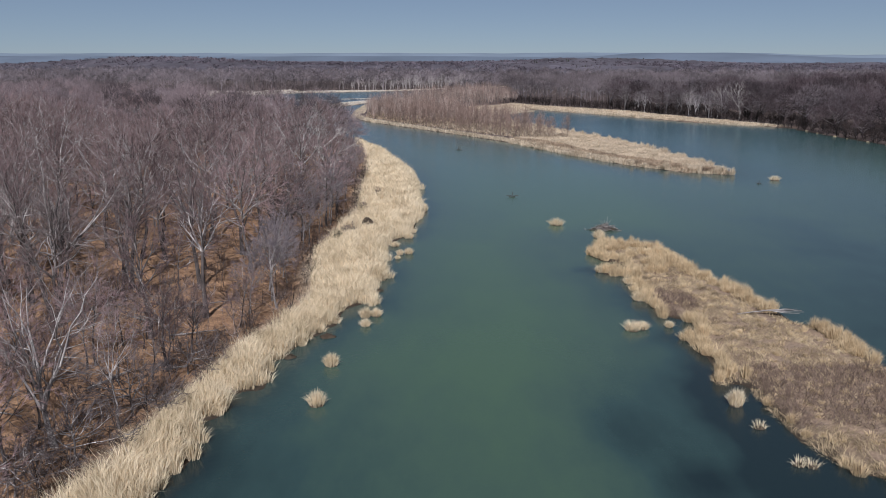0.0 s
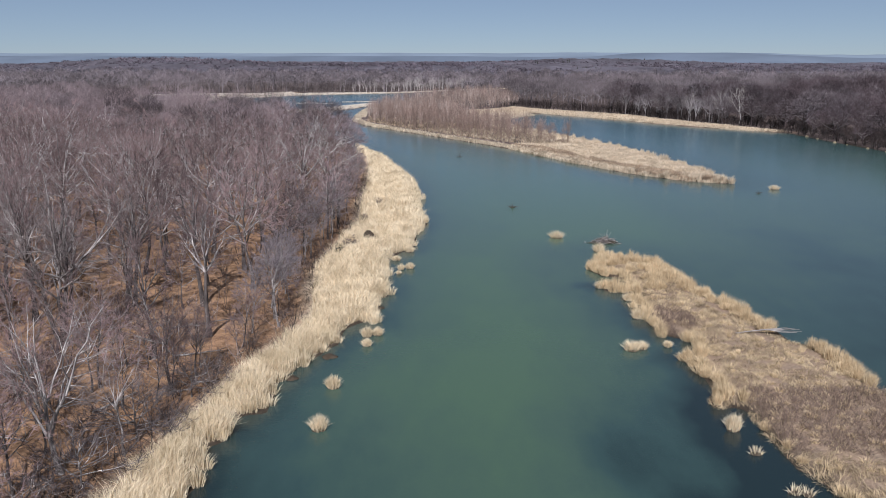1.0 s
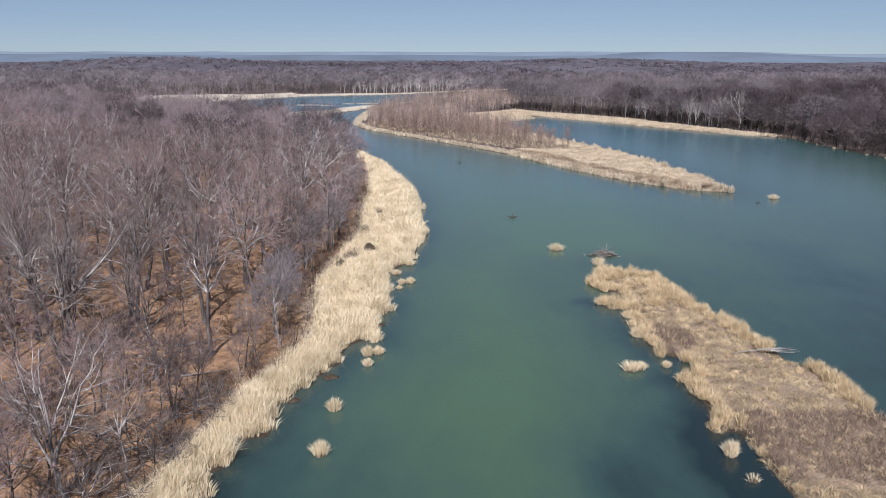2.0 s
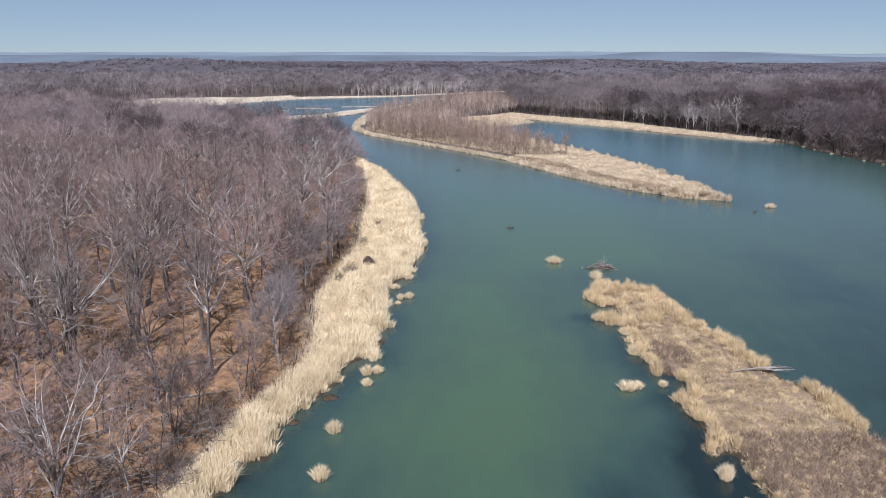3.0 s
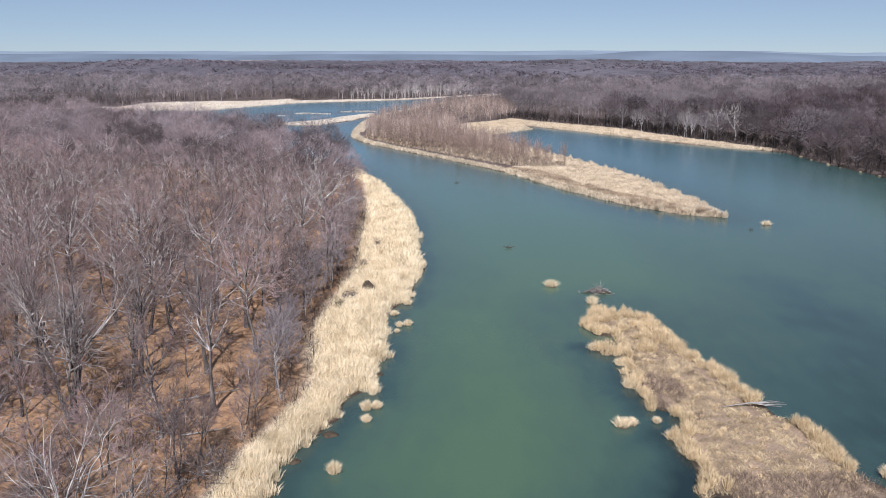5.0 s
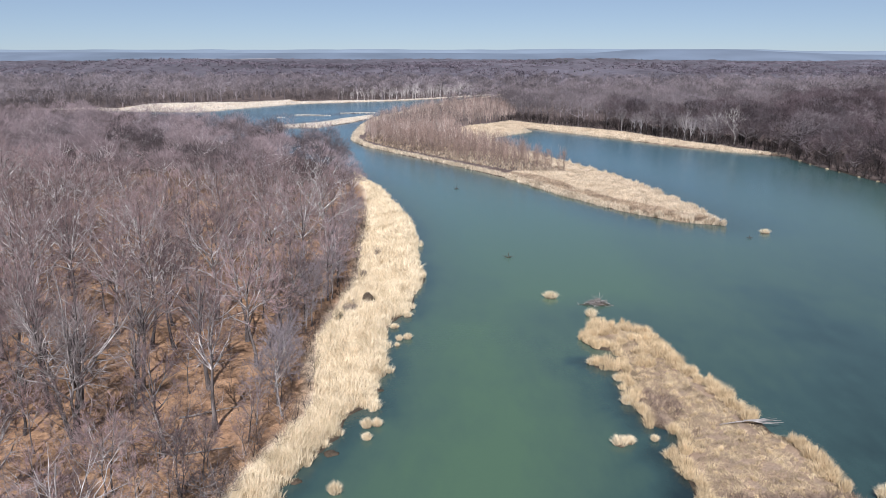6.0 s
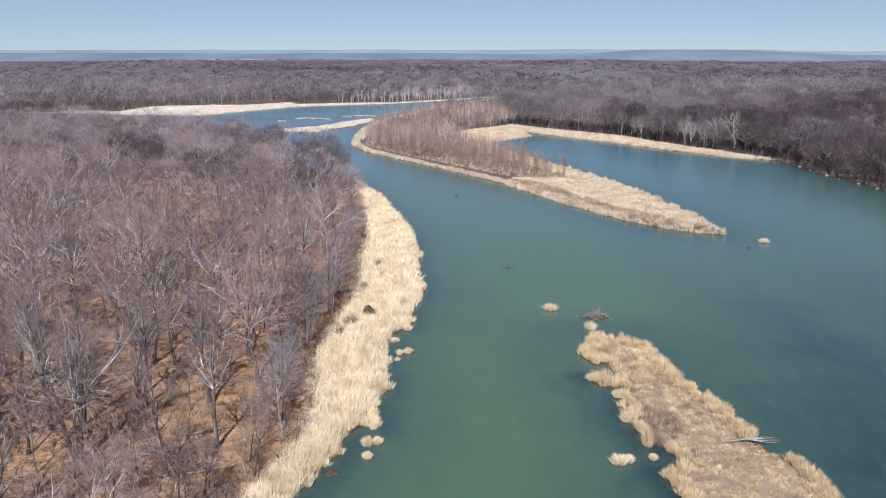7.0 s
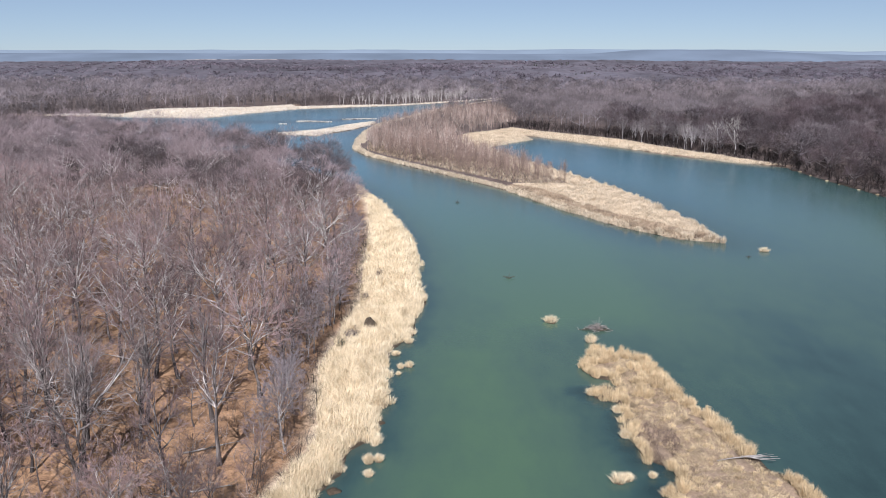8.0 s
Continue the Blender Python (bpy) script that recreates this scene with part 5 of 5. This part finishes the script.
bed.add(*tuft_soup(c, RNG.uniform(0.5, 1.0, len(c)), RNG.uniform(1.0, 1.6, len(c)), 90, 0.055))
tagged(new("reed_bed", bed.mesh("reed_bed", REED)), "dense bed of dry straw-coloured cattail reeds on the bank", "reeds", kind="stuff")

bed = Soup()
herb = Soup()
for y0, y1, density, width in ((190, 300, 19.0, 0.095), (300, 505, 7.0, 0.14)):
    p, d = reed_points(POINT_REEDS, density, y0, y1, ragged=1.0, seed=int(y0) + 5)
    front = edge_distance(RIGHT[:6] + RIGHT[4::-1], p[:, 0], p[:, 1])
    low = (front > 0.8) & (front < 8.5 + 3 * waves(p[:, 0], p[:, 1], 8, 54)) & (waves(p[:, 0], p[:, 1], 3, 55) > -0.45)
    z = np.maximum(ground_height(p[:, 0], p[:, 1]), -0.2)
    bed.add(*reed_soup(p[~low], z[~low], 0.95 + 0.3 * waves(p[~low, 0], p[~low, 1], 5, 53, 2), width * 1.15, 0.34))
    herb.add(*reed_soup(p[low], z[low], 0.95, width, 0.35))
c = np.concatenate([along(RIGHT[-6:] + RIGHT[:3], 0, 99, 3.2, -1.0, 0.8, 87), np.array([(64.5, 199), (61, 203), (63.5, 206), (58, 205), (65, 214), (62.5, 222), (64, 231)])])
c = np.column_stack([c, np.maximum(ground_height(c[:, 0], c[:, 1]), -0.1)])
bed.add(*tuft_soup(c, RNG.uniform(0.8, 1.6, len(c)), RNG.uniform(1.3, 2.3, len(c)), 70, 0.12))
tagged(new("reed_bed", bed.mesh("reed_bed", POINT_REED)), "pale dry reeds covering the low point", "reeds", kind="stuff")

p, d = reed_points(WILLOWS + [(44, 279)], 1.6, 270, 430, ragged=1.0, seed=9)
herb.add(*reed_soup(p, ground_height(p[:, 0], p[:, 1]), 0.9, 0.24, 0.3))
p, d = reed_points(WILLOWS + [(44, 279)], 1.1, 270, 345, ragged=1.0, seed=19)
bed = Soup().add(*reed_soup(p, ground_height(p[:, 0], p[:, 1]), 1.1, 0.12, 0.4))
tagged(new("reed_bed", bed.mesh("reed_bed", POINT_REED)), "pale dry reeds growing between the willows", "reeds", kind="stuff")
tagged(new("point_herbs", herb.mesh("point_herbs", GRASS)), "low brown dry growth along the front of the point", "grass", kind="stuff")

# fringe in front of the willows
bed = Soup()
n = 17000
k = RNG.integers(2, 15, n)
R = np.array(RIGHT)
u = RNG.uniform(0, 1, (n, 1))
p = R[k] * (1 - u) + R[k + 1] * u
p = p + RNG.normal(0, 0.4, (n, 2)) + np.column_stack([RNG.uniform(0, 3.2, n), RNG.uniform(0, 3.2, n)]) * np.where(p[:, 1:2] > 420, 1.6, 0.8)
z = np.maximum(ground_height(p[:, 0], p[:, 1]), -0.1)
bed.add(*reed_soup(p, z, RNG.uniform(0.5, 1.25, n), 0.2, 0.25))
tagged(new("reed_fringe", bed.mesh("reed_fringe", POINT_REED)), "thin fringe of pale reeds at the water's edge", "reeds", kind="stuff")

bed = Soup()
for poly, density, seed in ((FAR_REEDS, 1.1, 6), (SPIT, 2.0, 7)):
    p, d = reed_points(poly, density, ragged=1.5, seed=seed)
    p = p[signed(FAR, p[:, 0], p[:, 1]) < far_width(p[:, 0]) + 6 * waves(p[:, 0], p[:, 1], 25, 57)]
    p = p[p[:, 0] > -295 + 14 * waves(p[:, 0], p[:, 1], 12, 58)]
    z = np.maximum(ground_height(p[:, 0], p[:, 1]), -0.2)
    bed.add(*reed_soup(p, z, 0.85 if poly is FAR_REEDS else 0.5, 0.3, 0.4))
for sx, sy, r in SHOALS:
    n = int(r * r * 6)
    a, b = RNG.uniform(0, 6.28, n), r * np.sqrt(RNG.uniform(0, 1, n))
    p = np.column_stack([sx + np.cos(a) * b, sy + np.sin(a) * b * 0.8])
    bed.add(*reed_soup(p, np.zeros(n), 0.6, 0.3, 0.4))
tagged(new("far_reeds", bed.mesh("far_reeds", FAR_REED)), "pale reed banks and shoals round the far pond", "reeds", kind="stuff")

# the near island: tall reeds round the edge, matted grass and grey brush inside
p, d = reed_points(ISLAND, 66, ragged=1.3, seed=8)
p = p[signed(ISLAND, p[:, 0], p[:, 1]) > np.where((p[:, 1] < 68) & (p[:, 0] < 34), -0.25, 0.4)]
x, y = p[:, 0], p[:, 1]
patch = waves(x, y, 4.5, 72, 2)
inner = edge_distance(ISLAND_RIGHT + ISLAND_RIGHT[::-1], x, y)
bare = (waves(x, y, 1.3, 77, 2) < -0.44) | ((inner > 1.6) & (inner < 3.0) & (waves(x, y, 2.2, 76, 2) > 0.15))
brushy = ((patch > 0.62) | ((y > 57 + 2.5 * patch) & (y < 70.3 + 1.5 * patch) & (x > 25.2) & (x < 40.5)) | (np.hypot((x - 24.8) / 2.3, (y - 90) / 4.5) + 0.4 * patch < 1.0)) & (y < 97)
q = p[~bare & ~(brushy & (RNG.uniform(0, 1, len(p)) < 0.8))]
n = len(q)
swirl = 6.28 * waves(q[:, 0], q[:, 1], 2.6, 78, 2)
lay = RNG.uniform(0.25, 0.75, n)
h = 0.3 + 0.26 * waves(q[:, 0], q[:, 1], 1.6, 74, 2) + RNG.uniform(0, 0.18, n)
vec = np.column_stack([np.cos(swirl) * lay * 0.8, np.sin(swirl) * lay * 0.8, h]) + RNG.normal(0, 0.26, (n, 3))
bend = np.column_stack([np.cos(swirl) * 0.2, np.sin(swirl) * 0.2, -0.35 * h])
bed = Soup().add(*blades(np.column_stack([q, np.maximum(ground_height(q[:, 0], q[:, 1]), 0.0)]), vec * 0.52, RNG.uniform(0.03, 0.055, n), bend * 0.6))
tagged(new("island_grass", bed.mesh("island_grass", MATTED)), "matted tan and brown dry grass on the island", "grass", kind="stuff")
bed = Soup()
rim = [(20.0, 104.4), (20.9, 104.1), (21.8, 103.6), (22.6, 103.2), (22.2, 98.8), (22.9, 97.4), (23.4, 100.6), (22.0, 93.4), (21.9, 91.6), (22.4, 92.4), (24.9, 83.6), (23.0, 78.2), (23.4, 77.2), (24.0, 76.4), (23.9, 75.2),
       (24.6, 78.6), (24.2, 73.4), (24.4, 71.6), (24.0, 70.2), (23.0, 68.4), (22.7, 67.2), (23.5, 67.9), (24.2, 68.8), (25.0, 67.6)]
c = np.concatenate([along(ISLAND_LEFT, 0, 24, 0.95, 0.3, 0.35, 82), np.array(rim), along(ISLAND_RIGHT, 4, 99, 0.75, 0.7, 0.3, 83), along(ISLAND_RIGHT, 4, 99, 1.5, 1.5, 0.4, 84)])
r = np.random.default_rng(85)
c = np.concatenate([c, along(ISLAND_NEAR, 0, 99, 3.2, 0.3, 0.3, 86)])
extra = r.uniform((19, 101), (31, 122), (110, 2))
extra = extra[(signed(ISLAND, extra[:, 0], extra[:, 1]) > 0.5) & (waves(extra[:, 0], extra[:, 1], 3, 79, 2) > -0.35)]
loose = r.uniform((22, 48), (42, 104), (520, 2))
loose = loose[signed(ISLAND, loose[:, 0], loose[:, 1]) > 1.0]
big = np.concatenate([c, extra])
big = big[~((big[:, 0] > 33.6) & (big[:, 1] > 81.5) & (big[:, 1] < 86.6))]
big = big[(np.hypot(big[:, 0] - 23.9, big[:, 1] - 81.6) > 1.5) & (np.hypot((big[:, 0] - 23.5) / 2.2, big[:, 1] - 106.2) > 1.1)]
big = np.column_stack([big, np.maximum(ground_height(big[:, 0], big[:, 1]), -0.1)])
bed.add(*tuft_soup(big, RNG.uniform(0.5, 1.15, len(big)), np.where(big[:, 1] < 64, 0.7, 1.0) * RNG.uniform(0.8, 1.7, len(big)), 140, 0.036))
small = np.column_stack([loose, np.maximum(ground_height(loose[:, 0], loose[:, 1]), 0)])
bed.add(*tuft_soup(small, RNG.uniform(0.3, 0.75, len(small)), RNG.uniform(0.25, 0.55, len(small)), 40, 0.035))
tagged(new("island_reeds", bed.mesh("island_reeds", ISLAND_REED)), "tufts of tall tan reeds round the rim of the island", "reeds", kind="stuff")
q = p[brushy & ~bare]
q = q[RNG.uniform(0, 1, len(q)) < 0.32]
n = len(q)
br = Soup()
base = np.column_stack([q, ground_height(q[:, 0], q[:, 1])])
vec = unit(RNG.normal(0, 0.6, (n, 3)) + np.array([0, 0, 0.9])) * RNG.uniform(0.4, 1.0, (n, 1))
br.add(*bent_spikes(base, vec, np.full(n, 0.018), RNG.normal(0, 0.06, (n, 3))))
idx = np.repeat(np.arange(n), 3)
s = RNG.uniform(0.3, 0.9, (len(idx), 1))
br.add(*spikes(base[idx] + vec[idx] * s, unit(vec[idx] + RNG.normal(0, 0.5, (len(idx), 3))) * RNG.uniform(0.2, 0.5, (len(idx), 1)), np.full(len(idx), 0.012)))
tagged(new("island_brush", br.mesh("island_brush", BRUSH)), "low grey leafless brush on the island", "brush", kind="stuff")


# ---- tussocks in the water ----
def tussock(x, y, r, tall, count=230, label="round tussock of dry straw-coloured reeds in the water"):
    ob = new("reed_tussock")
    ob.location = (x, y, 0)
    part("leaves", Soup().add(*tuft_soup(np.array([[0.0, 0.0, -0.05]]), [r], [tall], int(count * 1.25), 0.046)), REED, ob)
    n = 14
    ang = np.linspace(0, 2 * np.pi, n, endpoint=False)
    rr = r * 0.72 * (1 + 0.12 * np.sin(ang * 3 + x))
    v = np.concatenate([np.column_stack([np.cos(ang) * rr, np.sin(ang) * rr, np.full(n, -0.2)]),
                        np.column_stack([np.cos(ang) * rr * 0.8, np.sin(ang) * rr * 0.8, np.full(n, 0.08)]), [[0, 0, 0.2]]])
    k = np.arange(n)
    k2 = (k + 1) % n
    t = np.concatenate([np.stack([k, k2, n + k2], -1), np.stack([k, n + k2, n + k], -1), np.stack([n + k, n + k2, np.full(n, 2 * n)], -1)])
    part("root_mat", Soup().add(v, t), WET, ob, "dark wet root mat", True)
    return tagged(ob, label, "reeds", "tussocks in the river")


for x, y, r, tall in [(-10, 62.3, 0.85, 1.35), (-10, 71, 0.8, 1.3), (18, 135.5, 1.5, 1.3), (18.5, 81, 1.1, 1.1), (19.5, 81.4, 0.85, 0.9), (22.4, 62.3, 0.75, 1.5),
                      (-6.2, 114, 0.6, 0.9), (-5, 114.6, 0.75, 1.0), (-6.4, 111.5, 0.4, 0.6), (-8.3, 85.2, 0.75, 1.2), (-7.2, 85.6, 0.7, 1.0),
                      (-8, 82.2, 0.6, 0.9), (73, 187.5, 1.4, 1.2), (23.0, 125.4, 1.1, 1.5), (40.5, 70, 1.0, 1.5), (-5.5, 125, 0.9, 1.0),
                      (-7.2, 119.5, 0.8, 0.8), (134.9, 319, 0.63, 0.6), (134.6, 309, 0.35, 0.45), (135, 296, 0.56, 0.52), (135.6, 288, 0.35, 0.38), (136.7, 276, 0.49, 0.45), (137.9, 266, 0.56, 0.52), (19.5, 104.4, 0.8, 1.0), (21.8, 98.8, 0.7, 1.0), (21.4, 91.6, 0.8, 1.2), (22.3, 81.9, 0.5, 0.8)]:
    tussock(x, y, r, tall)
for x, y in ((22.7, 58.2), (23.2, 52.4), (24.0, 52.2)):
    tussock(x, y, 0.62, 0.75, 42, "sparse spreading tuft of dry reed in the water")


def stick(points, r0, r1, sides=6):
    s = Soup()
    pts = np.array(points, float)
    s.add(*tube(pts, np.linspace(r0, r1, len(pts)), sides))
    return s


# ---- a dark heap and shrubs in the reed bed, mud at its edge ----
def heap(x, y, r, tall, z=0.2, name="reed_heap", label="dark dome-shaped heap of rotting stalks in the reed bed", category="reed heap"):
    """A dome of rotting stalks or mud."""
    ob = new(name)
    ob.location = (x, y, z)
    n, rings = 16, 6
    v, t = [], []
    for k in range(rings):
        e = k / (rings - 1) * 1.45
        for j in range(n):
            a = 2 * np.pi * j / n
            w = 1 + 0.12 * math.sin(3 * a + k) + RNG.normal(0, 0.05)
            v.append((math.cos(a) * math.cos(e) * r * w, math.sin(a) * math.cos(e) * r * w, math.sin(e) * tall * w))
    for k in range(rings - 1):
        for j in range(n):
            a, b = k * n + j, k * n + (j + 1) % n
            t += [(a, b, b + n), (a, b + n, a + n)]
    v.append((0, 0, tall * 1.02))
    t += [((rings - 1) * n + j, (rings - 1) * n + (j + 1) % n, rings * n) for j in range(n)]
    part("mound", Soup().add(v, t), WET, ob, "dark rotted mound", True)
    m = 60
    d = unit(RNG.normal(0, 1, (m, 3)) + np.array([0, 0, 0.5]))
    d[:, 2] = np.abs(d[:, 2])
    part("stalks", Soup().add(*spikes(d * np.array([r, r, tall]) * 0.9, RNG.normal(0, 0.35, (m, 3)), np.full(m, 0.02))), WET, ob)
    return tagged(ob, label, category)


heap(-12.2, 132.0, 1.1, 1.6)


def shrub(x, y, size, mat, label):
    ob = new("shrub")
    ob.location = (x, y, 0.2)
    v, t, _ = light_tree(2.2 * size, 1.0 * size, 6, 26, 120, 0.06, 0.03, 0.45, 0.5)
    part("twigs", Soup().add(v, t), mat, ob)
    part("stem", stick([(0, 0, -0.2), (0.05, 0.02, 0.5 * size), (0.0, 0.06, 1.3 * size)], 0.07, 0.02), BRUSH, ob)
    return tagged(ob, label, "shrub", "shrubs in the reeds")


for k, (x, y, size) in enumerate(SHRUBS):
    shrub(x, y, size, CEDAR if k == 0 else DARK_TWIG, "small dark green shrub among the dry reeds" if k == 0 else "small dark leafless shrub among the dry reeds")
for x, y, r in ((-11.4, 78.9, 0.8), (-14, 73.1, 0.6), (-7.9, 95.5, 0.7)):
    heap(x, y, r, 0.32, -0.1, "mud_hummock", "low dark hummock of wet mud beside the reeds", "mud")


# ---- dead wood ----
def lodge(x, y):
    """A heap of sticks standing out of the water."""
    ob = new("stick_pile")
    ob.location = (x, y, 0)
    for k in range(110):
        a = RNG.uniform(0, 6.28)
        ln = RNG.uniform(0.9, 2.2)
        c = np.array([RNG.normal(0, 0.95), RNG.normal(0, 0.6), 0.0])
        c[2] = 0.06 + RNG.uniform(0, 0.95) * math.exp(-(c[0] / 1.5) ** 2 - (c[1] / 0.8) ** 2)
        d = np.array([math.cos(a), math.sin(a) * 0.6, RNG.uniform(-0.1, 0.22)])
        pts = [c - d * ln / 2, c + RNG.normal(0, 0.06, 3), c + d * ln / 2]
        part("stick", stick(pts, RNG.uniform(0.035, 0.07), 0.015, 5), BLEACHED if k % 5 < 2 else WET if c[2] < 0.3 else DEADWOOD, ob)
    for a, ln in ((0.4, 1.9), (2.0, 1.6), (1.2, 2.3), (-0.6, 1.4), (2.6, 1.8), (1.6, 1.7), (0.9, 1.5)):
        d = np.array([math.cos(a) * 0.6, 0.2 * math.sin(a), 0.9]) * ln
        part("stick", stick([(RNG.normal(0, 0.6), RNG.normal(0, 0.3), 0.1), d * 0.55 + (0.1, 0, 0.1), d], 0.05, 0.012, 5), BLEACHED, ob)
    return tagged(ob, "heap of weathered grey sticks standing in the water", "stick pile")


lodge(25.0, 131.6)


def fallen(x, y, z, turn, length, label):
    ob = new("fallen_branch")
    ob.matrix_basis = pose(x, y, z, 0, 0, turn)
    s = np.linspace(-0.5, 0.5, 7)
    main = np.column_stack([s * length, 0.12 * np.sin(s * 5), 0.12 + 0.1 * s])
    part("limb", stick(main, 0.11, 0.04, 7), BLEACHED, ob, smooth=True)
    for k in range(6):
        u = RNG.uniform(-0.35, 0.45)
        p0 = np.array([u * length, 0.12 * math.sin(u * 5), 0.14])
        d = np.array([RNG.uniform(0.5, 1.3), RNG.choice([-1, 1]) * RNG.uniform(0.2, 0.6), RNG.uniform(0.02, 0.3)])
        part("twig", stick([p0, p0 + d * 0.6, p0 + d * 1.1 + (0, 0, 0.1)], 0.04, 0.01, 5), BLEACHED, ob)
    return tagged(ob, label, "dead wood", "fallen dead wood")


def driftwood(x, y, z):
    """A dead treetop: one long stem and a spray of bare prongs."""
    ob = new("fallen_branch")
    ob.location = (x, y, z)
    part("limb", stick([(-3.4, -0.5, 0.0), (-1.6, -0.1, 0.1), (0.2, 0.1, 0.2), (1.6, 0.1, 0.25)], 0.05, 0.08, 6), BLEACHED, ob, smooth=True)
    for dx, dy, dz in ((3.2, 0.55, 0.2), (3.5, 0.15, 0.18), (3.6, -0.25, 0.12), (3.0, -0.5, 0.05), (2.5, 0.7, 0.25), (2.6, 0.0, 0.28)):
        part("prong", stick([(RNG.uniform(-0.6, 0.3), RNG.uniform(-0.15, 0.25), 0.18), (dx * 0.5, dy * 0.6, dz * 0.8), (dx, dy, dz)], 0.055, 0.022, 6), BLEACHED, ob, smooth=True)
    return tagged(ob, "bleached dead treetop lying across the edge of the island", "dead wood", "fallen dead wood")


driftwood(33.4, 85.2, 0.55)
fallen(-26, 88, 0.45, 25, 7.0, "grey fallen log in the leaf litter")
fallen(-34, 60, 0.35, -20, 6.0, "grey fallen log in the leaf litter")
for x, y, turn, ln in ((-27.5, 66.5, 60, 4.5), (-39.5, 73.0, 10, 5.5), (-30.0, 82.5, -35, 5.0), (-35.5, 89.0, 80, 4.0), (-24.0, 78.5, 15, 4.5)):
    fallen(x, y, 0.42, turn, ln, "grey fallen branch in the leaf litter")


def snag(x, y, size):
    """A sunken tree's top that breaks the surface."""
    ob = new("sunken_snag")
    ob.location = (x, y, 0)
    for d in ((1.3, 0.2, 0.3), (-1.2, 0.1, 0.35), (0.15, 0.1, 1.1), (-0.5, -0.3, 0.5), (0.6, -0.4, 0.35)):
        d = np.array(d) * size
        part("limb", stick([(0, 0, -0.3), d * 0.5 + (0, 0, 0.1), d], 0.09 * size, 0.025, 6), WET, ob)
    return tagged(ob, "dark dead snag sticking out of the river", "dead wood")


snag(13, 164, 1.0)
snag(4, 252, 0.9)
snag(67.5, 182, 0.7)
snag(27.4, 123.0, 0.35)
